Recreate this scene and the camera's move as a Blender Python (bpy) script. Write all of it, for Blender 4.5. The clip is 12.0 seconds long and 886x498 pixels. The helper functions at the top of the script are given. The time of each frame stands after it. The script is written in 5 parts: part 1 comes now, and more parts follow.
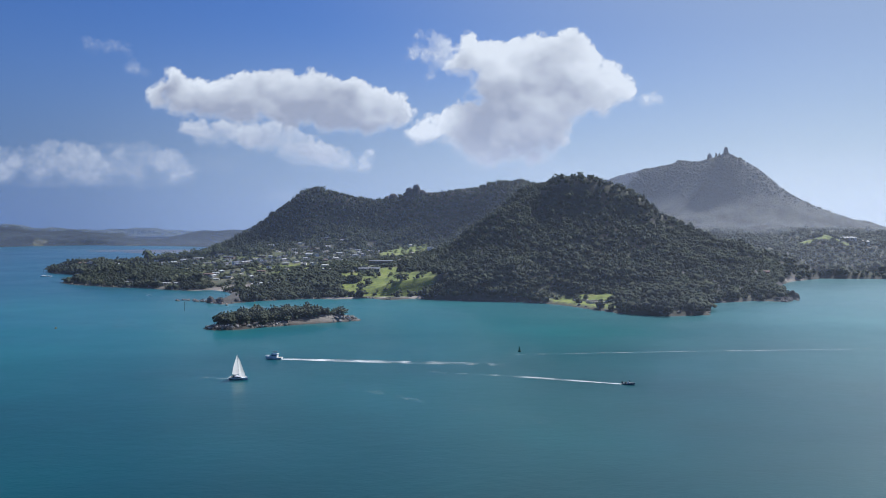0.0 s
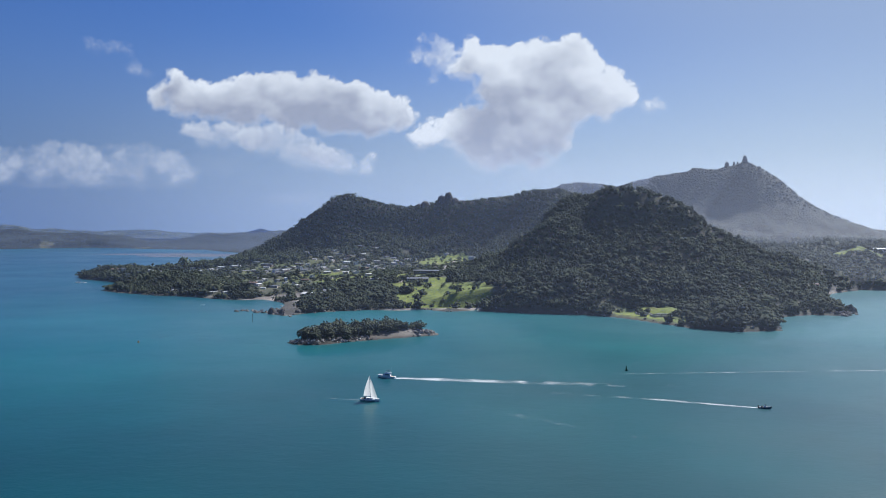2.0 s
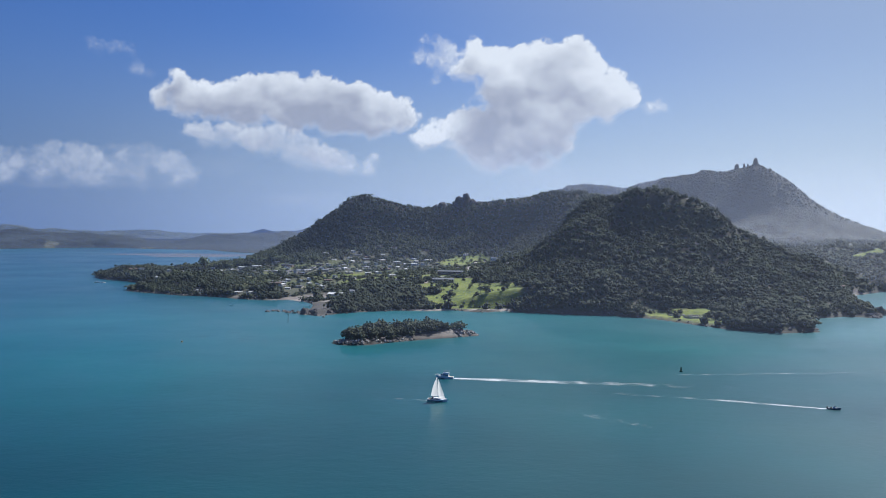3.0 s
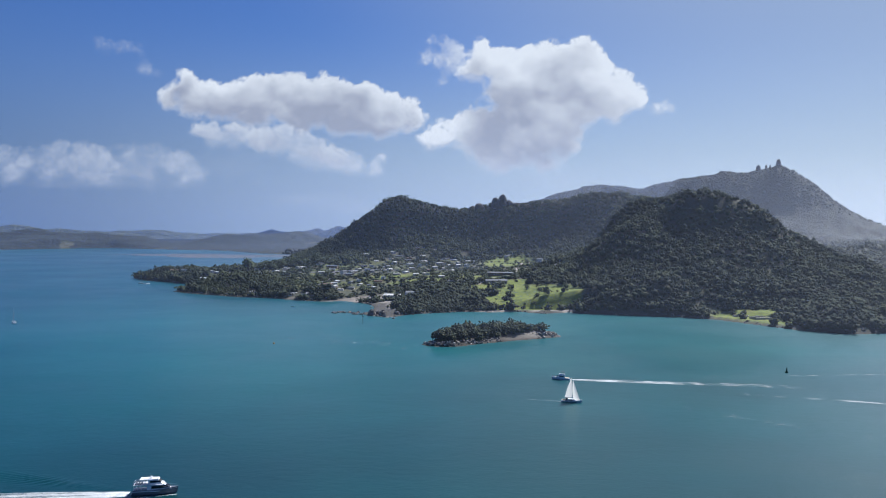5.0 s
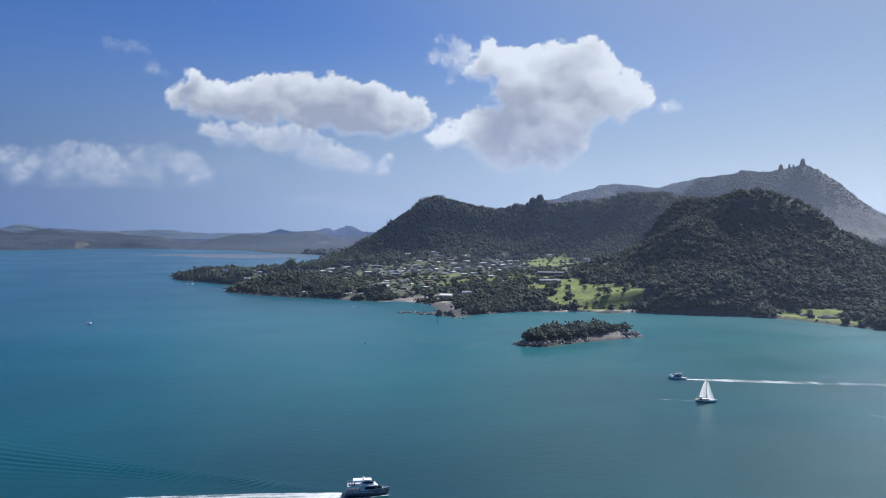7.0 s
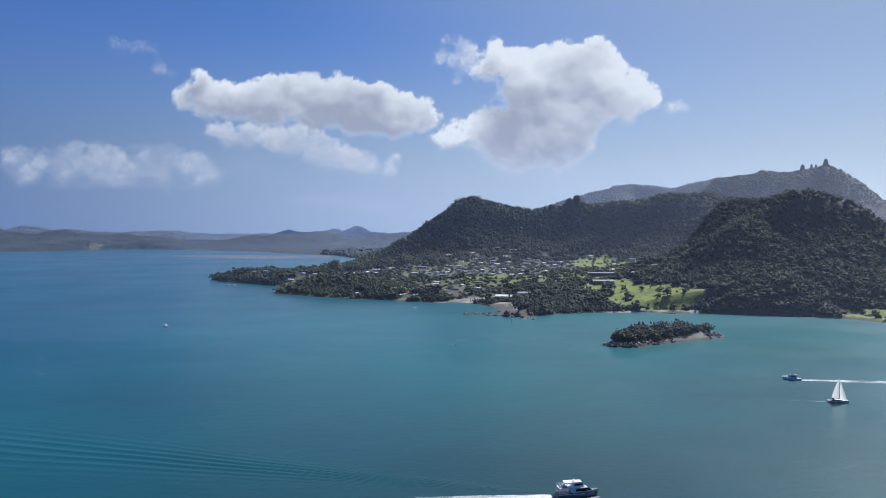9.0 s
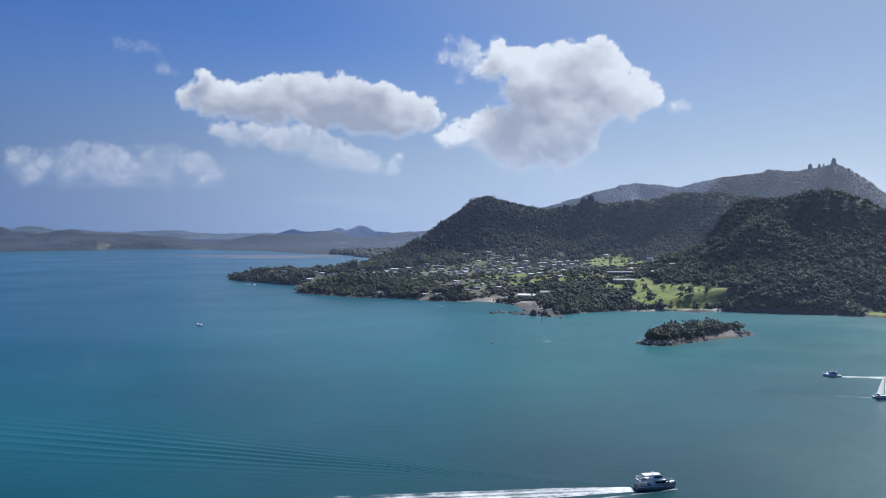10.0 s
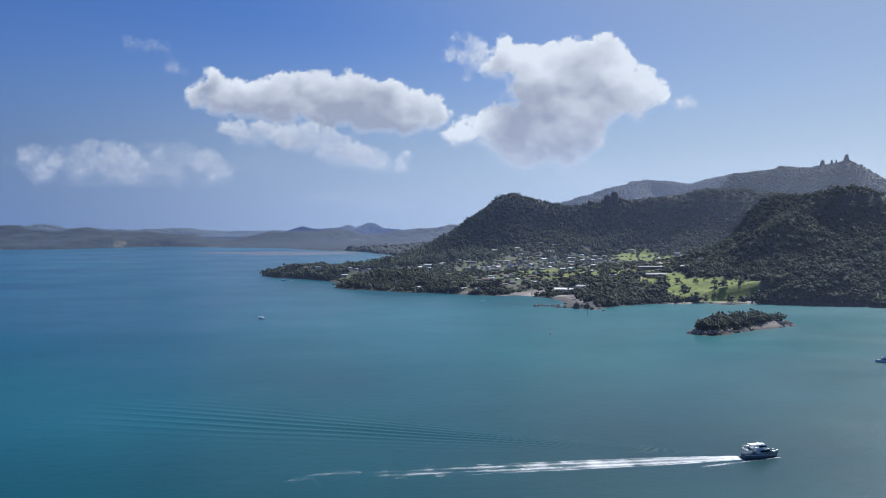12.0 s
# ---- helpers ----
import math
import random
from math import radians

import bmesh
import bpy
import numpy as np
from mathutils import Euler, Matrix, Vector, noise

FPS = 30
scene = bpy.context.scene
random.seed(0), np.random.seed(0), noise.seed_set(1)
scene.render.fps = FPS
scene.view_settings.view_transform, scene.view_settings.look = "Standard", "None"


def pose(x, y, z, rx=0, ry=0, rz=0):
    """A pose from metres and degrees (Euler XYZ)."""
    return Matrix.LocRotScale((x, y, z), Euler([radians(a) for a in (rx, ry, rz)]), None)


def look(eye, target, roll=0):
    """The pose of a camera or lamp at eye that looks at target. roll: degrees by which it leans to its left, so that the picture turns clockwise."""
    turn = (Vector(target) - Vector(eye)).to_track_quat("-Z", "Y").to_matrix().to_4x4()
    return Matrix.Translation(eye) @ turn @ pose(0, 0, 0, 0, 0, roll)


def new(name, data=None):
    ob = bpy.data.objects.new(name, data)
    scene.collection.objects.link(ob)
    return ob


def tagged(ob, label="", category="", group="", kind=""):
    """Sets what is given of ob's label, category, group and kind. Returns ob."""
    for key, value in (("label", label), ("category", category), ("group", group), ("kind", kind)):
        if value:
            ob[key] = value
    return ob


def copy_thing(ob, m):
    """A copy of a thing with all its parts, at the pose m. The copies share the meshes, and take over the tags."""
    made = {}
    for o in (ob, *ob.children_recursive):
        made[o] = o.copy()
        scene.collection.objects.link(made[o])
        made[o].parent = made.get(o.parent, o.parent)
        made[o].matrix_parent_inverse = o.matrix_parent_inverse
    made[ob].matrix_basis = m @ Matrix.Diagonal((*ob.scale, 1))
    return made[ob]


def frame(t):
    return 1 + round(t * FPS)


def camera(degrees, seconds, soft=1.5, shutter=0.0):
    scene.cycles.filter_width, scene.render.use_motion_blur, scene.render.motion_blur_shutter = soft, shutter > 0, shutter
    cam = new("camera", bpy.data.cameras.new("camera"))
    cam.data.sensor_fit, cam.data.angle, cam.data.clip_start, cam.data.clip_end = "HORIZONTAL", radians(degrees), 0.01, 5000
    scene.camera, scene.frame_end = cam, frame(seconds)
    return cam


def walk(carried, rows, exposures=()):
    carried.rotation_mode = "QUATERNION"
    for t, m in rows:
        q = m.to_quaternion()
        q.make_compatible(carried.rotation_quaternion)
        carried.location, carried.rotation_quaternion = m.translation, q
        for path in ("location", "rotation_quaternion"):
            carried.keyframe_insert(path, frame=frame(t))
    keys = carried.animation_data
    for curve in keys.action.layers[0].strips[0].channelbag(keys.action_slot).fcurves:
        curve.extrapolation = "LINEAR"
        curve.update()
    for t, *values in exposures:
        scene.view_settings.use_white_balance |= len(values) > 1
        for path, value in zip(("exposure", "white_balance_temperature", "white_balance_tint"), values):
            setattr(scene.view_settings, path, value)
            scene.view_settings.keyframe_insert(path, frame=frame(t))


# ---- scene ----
cam = camera(58.6, 12.0, soft=1.0)
PATH = [
    (0, (-2.864, -3.463, 74.093), (-2.849, -1.464, 74.025), -0.2),
    (0.5, (-18.599, -2.806, 78.652), (-18.576, -0.807, 78.586), -0.1),
    (1, (-35.831, -2.97, 83.009), (-35.801, -0.972, 82.943), -0.0),
    (1.5, (-53.062, -3.028, 83.801), (-53.026, -1.029, 83.735), 0.1),
    (2, (-70.812, -1.907, 83.52), (-70.769, 0.092, 83.457), 0.2),
    (2.5, (-87.71, -1.23, 83.375), (-87.663, 0.768, 83.312), 0.3),
    (3, (-104.911, -0.97, 82.887), (-104.857, 1.028, 82.827), 0.4),
    (5, (-171.806, -5.323, 84.381), (-171.739, -3.325, 84.321), 0.4),
    (5.5, (-188.604, -5.585, 84.334), (-188.534, -3.587, 84.275), 0.4),
    (6, (-205.49, -5.672, 84.663), (-205.418, -3.674, 84.603), 0.4),
    (6.5, (-222.381, -5.617, 84.716), (-222.305, -3.619, 84.655), 0.4),
    (7, (-239.31, -4.891, 84.996), (-239.231, -2.893, 84.934), 0.3),
    (9, (-307.286, -3.734, 85.952), (-307.193, -1.737, 85.89), 0.2),
    (9.5, (-322.159, -6.064, 86.459), (-322.062, -4.067, 86.397), 0.2),
    (10, (-335.453, -10.707, 86.632), (-335.355, -8.71, 86.568), 0.1),
    (10.5, (-347.765, -17.106, 86.765), (-347.668, -15.11, 86.698), 0.0),
    (11, (-359.617, -23.751, 86.524), (-359.52, -21.754, 86.456), -0.1),
    (11.5, (-371.499, -30.157, 86.205), (-371.4, -28.16, 86.135), -0.1),
    (12, (-382.86, -37.197, 86.38), (-382.76, -35.201, 86.308), -0.1),
]
walk(cam, [(t, look(eye, target, roll)) for t, eye, target, roll in PATH], exposures=[(0.0, 0.37, 5860, 12)])

# ---- daylight: blue sky, sun high to the east behind thin haze ----
SUN_AZ, SUN_EL = radians(44), radians(48)   # clockwise from +y, above the horizon
HAZE_SHADE, HAZE_SUN, GLOW = (1.7, 2.65, 4.8), (8.0, 9.3, 9.7), (6.5, 7.3, 7.4)
world = bpy.data.worlds.new("sky")
scene.world = world
world.use_nodes = True
wn, wl = world.node_tree.nodes, world.node_tree.links
sky = wn.new("ShaderNodeTexSky")
sky.sky_type, sky.sun_disc = "NISHITA", False
sky.sun_elevation, sky.sun_rotation = SUN_EL, SUN_AZ
sky.air_density, sky.dust_density, sky.ozone_density = 1.0, 1.6, 4.0
place = wn.new("ShaderNodeTexCoord")
split = wn.new("ShaderNodeSeparateXYZ")
wl.new(place.outputs["Generated"], split.inputs[0])


def band(value, lo, hi, a, b):
    n = wn.new("ShaderNodeMapRange")
    n.interpolation_type = "SMOOTHSTEP"
    for key, v in (("From Min", lo), ("From Max", hi), ("To Min", a), ("To Max", b)):
        n.inputs[key].default_value = v
    wl.new(value, n.inputs["Value"])
    return n.outputs[0]


def blend(fac, a, b):
    n = wn.new("ShaderNodeMix")
    n.data_type = "RGBA"
    for key, v in ((0, fac), (6, a), (7, b)):
        if isinstance(v, tuple):
            n.inputs[key].default_value = (*v, 1)
        else:
            wl.new(v, n.inputs[key])
    return n.outputs[2]


# pale sea haze low over the horizon, brighter on the sun's side
sunward = wn.new("ShaderNodeVectorMath")
sunward.operation = "DOT_PRODUCT"
sunward.inputs[1].default_value = (math.sin(SUN_AZ), math.cos(SUN_AZ), 0)
wl.new(place.outputs["Generated"], sunward.inputs[0])
haze = blend(band(sunward.outputs["Value"], 0.15, 1.0, 0.0, 1.0), HAZE_SHADE, HAZE_SUN)
clear = wn.new("ShaderNodeMix")            # deep blue of clean air
clear.data_type, clear.blend_type = "RGBA", "MULTIPLY"
clear.inputs[0].default_value, clear.inputs[7].default_value = 1.0, (0.55, 0.82, 1.30, 1)
wl.new(sky.outputs[0], clear.inputs[6])
glow = wn.new("ShaderNodeVectorMath")      # thin high haze round the sun
glow.operation = "DOT_PRODUCT"
glow.inputs[1].default_value = (math.sin(SUN_AZ) * math.cos(SUN_EL), math.cos(SUN_AZ) * math.cos(SUN_EL), math.sin(SUN_EL))
wl.new(place.outputs["Generated"], glow.inputs[0])
upper = blend(band(glow.outputs["Value"], 0.55, 0.95, 0.0, 0.8), clear.outputs[2], GLOW)
wl.new(blend(band(split.outputs["Z"], 0.26, 0.0, 0.0, 0.88), upper, haze), wn["Background"].inputs[0])
wn["Background"].inputs[1].default_value = 0.0485
sun = new("sun", bpy.data.lights.new("sun", "SUN"))
sun.data.energy, sun.data.angle, sun.data.color = 5.0, radians(0.53), (1.0, 0.95, 0.87)
SUN_WAY = Vector((math.sin(SUN_AZ) * math.cos(SUN_EL), math.cos(SUN_AZ) * math.cos(SUN_EL), math.sin(SUN_EL)))
sun.matrix_world = look((600, 600, 900), Vector((600, 600, 900)) - SUN_WAY)

# ---- the lie of the land ----
def lattice(i, j, seed):
    n = (i * 374761393 + j * 668265263 + seed * 974711 + 1013904223) & 0xFFFFFFFF
    n = ((n ^ (n >> 13)) * 1274126177) & 0xFFFFFFFF
    return ((n ^ (n >> 16)) & 0xFFFF) / 32767.5 - 1.0


def vnoise(x, y, seed=0):
    """Smooth value noise of two coordinates, -1 to 1."""
    i, j = np.floor(x).astype(np.int64), np.floor(y).astype(np.int64)
    u, v = x - i, y - j
    u, v = u * u * (3 - 2 * u), v * v * (3 - 2 * v)
    a = lattice(i, j, seed) * (1 - u) + lattice(i + 1, j, seed) * u
    b = lattice(i, j + 1, seed) * (1 - u) + lattice(i + 1, j + 1, seed) * u
    return a * (1 - v) + b * v


def fbm(x, y, size, octaves=4, seed=0):
    total, amp = 0.0, 1.0
    for k in range(octaves):
        total = total + amp * vnoise(x / size + 17.3 * k, y / size - 9.1 * k, seed + k)
        size, amp = size * 0.47, amp * 0.5
    return total / 1.9


COAST_FRONT = [(-608, 1224), (-575, 1172), (-531, 1141), (-492, 1108), (-474, 1070), (-462, 1010), (-472, 985), (-454, 964), (-420, 938),
               (-381, 914), (-338, 900), (-303, 876), (-276, 862), (-262, 864), (-250, 866), (-228, 846), (-216, 812), (-214, 775),
               (-226, 742), (-198, 710), (-176, 738), (-153, 752), (-127, 763), (-99, 760), (-70, 768), (-49, 750), (-22, 763),
               (-11, 751), (37, 734), (74, 726), (106, 700), (133, 653), (146, 630), (176, 610), (211, 617), (226, 655), (240, 704)]
COAST_EAST = [(290, 726), (322, 716), (337, 750), (352, 832), (394, 905), (428, 955), (490, 1006), (570, 990), (820, 960), (1500, 900), (4800, 900)]
COAST_NORTH = [(4800, 5200), (-4800, 5200), (-4800, 2300), (-2500, 2380), (-1610, 2429), (-1455, 2462), (-1334, 2600), (-1179, 2690),
               (-958, 2560), (-765, 2480), (-620, 2275), (-500, 2178), (-420, 1950), (-350, 1700), (-330, 1520), (-400, 1400),
               (-480, 1330), (-560, 1275)]
ISLET = [(-167, 552), (-163, 545), (-155, 540), (-145, 541), (-124, 555), (-102, 569), (-80, 580), (-63, 589), (-62, 598), (-80, 604), (-106, 599), (-138, 584), (-160, 567)]


def inside(x, y, outline):
    """Metres from the shore of a closed outline: positive on land."""
    best, odd = np.full(x.shape, 1e9), np.zeros(x.shape, bool)
    for (ax, ay), (bx, by) in zip(outline, outline[1:] + outline[:1]):
        dx, dy = bx - ax, by - ay
        t = np.clip(((x - ax) * dx + (y - ay) * dy) / (dx * dx + dy * dy), 0, 1)
        best = np.minimum(best, np.hypot(x - ax - t * dx, y - ay - t * dy))
        cross = ((ay > y) != (by > y)) & (x < ax + (y - ay) * dx / (dy if dy else 1e-9))
        odd ^= cross
    return np.where(odd, best, -best)


def crest(x, y, line, width, power):
    """Height under a ridge whose crest follows the line of (x, y, height)."""
    high = np.zeros(x.shape)
    for (ax, ay, az), (bx, by, bz) in zip(line, line[1:]):
        dx, dy = bx - ax, by - ay
        t = np.clip(((x - ax) * dx + (y - ay) * dy) / (dx * dx + dy * dy), 0, 1)
        d = np.hypot(x - ax - t * dx, y - ay - t * dy)
        high = np.maximum(high, (az + (bz - az) * t) * np.exp(-(d / width) ** power))
    return high


MAIN_RIDGE = [(-345, 1300, 24), (-311, 1296, 38), (-279, 1295, 54), (-256, 1294, 78), (-215, 1294, 121), (-197, 1294, 128), (-180, 1290, 121),
              (-126, 1275, 109), (-104, 1268, 104), (-77, 1262, 109), (-39, 1257, 113), (-15, 1245, 112), (20, 1225, 114), (67, 1190, 126),
              (92, 1178, 132), (118, 1060, 121), (130, 950, 114), (138, 905, 113)]
EAST_SPUR = [(138, 887, 119), (160, 887, 121), (190, 889, 115), (208, 890, 106), (238, 892, 87), (270, 890, 72), (302, 888, 56), (334, 884, 41), (356, 870, 22)]
WEST_SPUR = [(130, 930, 108), (85, 885, 82), (50, 825, 47), (34, 772, 14)]
SPIT_BACK = [(-606, 1222, 2), (-545, 1196, 11), (-460, 1130, 14), (-380, 1085, 18), (-300, 1110, 24), (-230, 1180, 36)]
BLUFF = [(-455, 972, 6), (-400, 985, 11), (-330, 955, 12), (-285, 910, 8)]
BAY_HILLS = [(380, 985, 26), (400, 1080, 44), (520, 1120, 46), (640, 1150, 50), (900, 1150, 58)]
KNOB = [(140, 665, 10), (168, 640, 18), (200, 626, 10)]
PEAKS = [(365, 2520, 213), (438, 2532, 216), (520, 2400, 203), (588, 2250, 221), (610, 2100, 220), (615, 1998, 227), (622, 1910, 214),
         (630, 1830, 218), (632, 1780, 217), (632, 1726, 220), (652, 1712, 209), (672, 1702, 194), (682, 1697, 176), (692, 1692, 157), (760, 1700, 95), (821, 1700, 70),
         (884, 1700, 52), (945, 1690, 36)]
NORTH_RIDGE = [(365, 2520, 210), (260, 2535, 178), (152, 2550, 148), (70, 2700, 118), (0, 2850, 108), (-90, 3000, 75), (-200, 3100, 62), (-330, 3200, 50), (-430, 3300, 33)]
FAR_HILLS = [(-3600, 2700, 95), (-2600, 2700, 84), (-1950, 2700, 62), (-1703, 2700, 74), (-1545, 2710, 44), (-1451, 2720, 60), (-1399, 2740, 46), (-1250, 2800, 43),
             (-1168, 2850, 36), (-1062, 2880, 20), (-956, 2900, 24), (-864, 2950, 36), (-820, 2980, 44), (-710, 3050, 46), (-640, 3150, 44)]
CONES = [(-900, 3850, 44), (-640, 3843, 76), (-598, 3830, 60), (-552, 3799, 78), (-480, 3700, 44), (-300, 3600, 36)]
FAR_RIM = [(-2900, 3700, 62), (-2450, 4230, 40), (-2300, 4250, 68), (-2150, 4280, 48), (-1977, 4300, 32), (-1718, 4320, 34), (-1640, 4330, 40), (-1570, 4330, 54), (-1480, 4340, 32), (-1353, 4380, 28), (-1200, 4400, 27), (-900, 4400, 28)]
FLATS = [(-65, 768, 58, 11, 0, 1.0), (-230, 852, 46, 22, 20, 0.8), (-207, 790, 12, 46, 0, 1.1), (150, 722, 38, 22, 10, 6.5), (128, 690, 46, 20, -60, 1.9)]      # levelled ground: x, y, half-length, half-width, turn, height


def cliffed(x, y, line, width, power, face, share):
    """A ridge with a steep face under its crest and gentler slopes below."""
    return (1 - share) * crest(x, y, line, width, power) + share * crest(x, y, line, face, 2.6)


def land_height(x, y):
    """Height of the ground over the sea, and metres from the shore."""
    wob = 7 * fbm(x, y, 60, 3, 5)
    shore = inside(x, y, COAST_FRONT + COAST_EAST + COAST_NORTH) + 0.5 * wob
    shore_isle = inside(x, y, ISLET) - 1.0 + 1.8 * fbm(x, y, 14, 3, 9)
    base = 66 * (1 - np.exp(-np.clip(shore, 0, None) / 380)) * np.clip(1.7 - y / 2000, 0.1, 1)
    head = np.maximum(np.maximum(cliffed(x, y, MAIN_RIDGE, 112, 1.5, 42, 0.28), cliffed(x, y, EAST_SPUR, 104, 1.5, 27, 0.24)), crest(x, y, WEST_SPUR, 95, 1.6))
    mount = np.maximum(0.56 * crest(x, y, PEAKS, 260, 1.2) + 0.44 * crest(x, y, PEAKS, 80, 2.0), crest(x, y, NORTH_RIDGE, 260, 1.2))
    far = np.maximum(np.maximum(crest(x, y, FAR_HILLS, 150, 1.4), crest(x, y, CONES, 120, 1.0)), crest(x, y, FAR_RIM, 130, 1.4))
    low = np.maximum(np.maximum(crest(x, y, SPIT_BACK, 60, 1.6), crest(x, y, BLUFF, 45, 1.8)), np.maximum(crest(x, y, BAY_HILLS, 90, 1.6), crest(x, y, KNOB, 26, 2.0)))
    lift = (head ** 5 + mount ** 5 + far ** 5 + low ** 5) ** 0.2
    z = (lift ** 3 + (0.9 * base) ** 3) ** (1 / 3)
    rough = fbm(x, y, 70, 4, 21)
    gully = 1 - 2.4 * np.abs(fbm(x, y, 120, 3, 23))                 # spurs and gullies down the flanks
    z = z + rough * np.clip(lift / 60, 0.05, 1) * 7 + (gully - 0.35) * np.clip(lift / 45, 0, 1) * np.clip(1.25 - lift / 125, 0.15, 1) * 13
    z = z + (y > 2250) * np.clip(far / 30, 0, 1) * (10 * fbm(x, y, 110, 4, 27) + 6 * (1 - 2.4 * np.abs(fbm(x, y, 260, 3, 29))) - 2)
    z = z * np.clip(shore / 26, 0, 1) ** 0.6
    for cx, cy, rx, ry, turn, flat in FLATS:
        c, q = math.cos(math.radians(turn)), math.sin(math.radians(turn))
        w = np.clip((1.5 - np.hypot(((x - cx) * c + (y - cy) * q) / rx, ((y - cy) * c - (x - cx) * q) / ry)) / 0.7, 0, 1) * np.clip(shore / 4, 0, 1)
        z = z * (1 - w) + w * (flat + 0.4 * rough)
    isle = np.clip(shore_isle / 17, 0, 1) ** 0.7 * 7.4 * np.clip((x + 182) / 40, 0.3, 1)
    z = np.where(shore_isle > -3, isle, z)
    out = np.maximum(shore, shore_isle)
    return np.where(out > 0, z + 0.15, np.maximum(-5, out * 0.16 + 0.1)), out

# ---- materials ----
def material(name, colour=(0.5, 0.5, 0.5), rough=0.7, metal=0.0):
    m = bpy.data.materials.new(name)
    m.use_nodes = True
    b = m.node_tree.nodes["Principled BSDF"]
    b.inputs["Base Color"].default_value = (*colour, 1)
    b.inputs["Roughness"].default_value, b.inputs["Metallic"].default_value = rough, metal
    return m


class Graph:
    """Short-hand for the nodes of one material."""

    def __init__(self, m):
        self.n, self.l = m.node_tree.nodes, m.node_tree.links
        self.b = self.n["Principled BSDF"]

    def node(self, kind, **given):
        n = self.n.new("ShaderNode" + kind)
        for k, v in given.items():
            if k in n.inputs:
                if isinstance(v, bpy.types.NodeSocket):
                    self.l.new(v, n.inputs[k])
                else:
                    n.inputs[k].default_value = v
        return n

    def place(self):
        return self.node("NewGeometry").outputs["Position"]

    def noise(self, size, detail=4.0, rough=0.55, stretch=None, vector=None):
        v = vector or self.place()
        if stretch:
            mp = self.node("Mapping", Vector=v, Scale=stretch)
            v = mp.outputs[0]
        return self.node("TexNoise", Vector=v, Scale=1.0 / size, Detail=detail, Roughness=rough).outputs["Fac"]

    def ramp(self, fac, *stops):
        r = self.node("ValToRGB", Fac=fac)
        e = r.color_ramp.elements
        while len(e) < len(stops):
            e.new(0.5)
        for el, (p, c) in zip(e, stops):
            el.position, el.color = p, (*c, 1) if len(c) == 3 else c
        return r.outputs[0]

    def grey(self, fac, lo, hi, a=0.0, b=1.0):
        m = self.node("MapRange", Value=fac)
        for k, v in (("From Min", lo), ("From Max", hi), ("To Min", a), ("To Max", b)):
            m.inputs[k].default_value = v
        return m.outputs[0]

    def mix(self, fac, a, b, how="MIX"):
        m = self.n.new("ShaderNodeMix")
        m.data_type, m.blend_type = "RGBA", how
        for k, v in ((0, fac), (6, a), (7, b)):
            if isinstance(v, bpy.types.NodeSocket):
                self.l.new(v, m.inputs[k])
            else:
                m.inputs[k].default_value = (*v, 1) if isinstance(v, tuple) else v
        return m.outputs[2]

    def math(self, how, a, b=0.0):
        m = self.n.new("ShaderNodeMath")
        m.operation = how
        for k, v in ((0, a), (1, b)):
            if isinstance(v, bpy.types.NodeSocket):
                self.l.new(v, m.inputs[k])
            else:
                m.inputs[k].default_value = v
        return m.outputs[0]

    def bump(self, height, strength, distance):
        return self.node("Bump", Height=height, Strength=strength, Distance=distance).outputs[0]

    def put(self, **given):
        for k, v in given.items():
            s = self.b.inputs[k.replace("_", " ")]
            if isinstance(v, bpy.types.NodeSocket):
                self.l.new(v, s)
            else:
                s.default_value = (*v, 1) if s.type == "RGBA" and len(v) == 3 else v


def sea_material():
    m = material("sea", (0.01, 0.06, 0.075), 0.12)
    g = Graph(m)
    drift = g.noise(240, 4, 0.55, (1.0, 1.3, 1.0))
    streak = g.noise(120, 6, 0.62, (0.8, 1.1, 1.0))
    at = g.node("SeparateXYZ", Vector=g.place()).outputs
    near_body = g.ramp(drift, (0.3, (0.002, 0.034, 0.043)), (0.7, (0.003, 0.058, 0.067)))
    far_body = g.ramp(drift, (0.3, (0.006, 0.080, 0.100)), (0.7, (0.012, 0.124, 0.138)))
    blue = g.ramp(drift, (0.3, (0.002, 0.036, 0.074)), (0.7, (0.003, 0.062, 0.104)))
    ahead = g.math("ADD", at["Y"], g.math("MULTIPLY", g.math("SUBTRACT", drift, 0.5), 220.0))
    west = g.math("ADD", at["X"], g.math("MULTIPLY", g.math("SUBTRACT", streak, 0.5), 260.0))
    body = g.mix(g.grey(ahead, 210.0, 560.0), near_body, far_body)          # lighter farther off: the sky's growing reflection put into the colour
    body = g.mix(g.math("MULTIPLY", g.grey(west, -180.0, -620.0, 0.0, 0.8), g.grey(ahead, 200.0, 560.0, 0.12, 1.0)), body, blue)      # bluer to the west: reflection of the blue sky put into the colour
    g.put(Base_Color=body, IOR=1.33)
    calm = g.grey(streak, 0.35, 0.7, 0.29, 0.36)
    g.put(Roughness=calm)
    swell = g.noise(7, 4, 0.6, (1.0, 1.4, 1.0))
    chop = g.noise(1.6, 5, 0.65, (1.0, 1.5, 1.0))
    h = g.math("ADD", g.math("MULTIPLY", swell, 0.19), g.math("MULTIPLY", chop, 0.10))
    g.put(Normal=g.bump(h, g.grey(streak, 0.3, 0.7, 0.50, 0.72), 1.0))
    return m


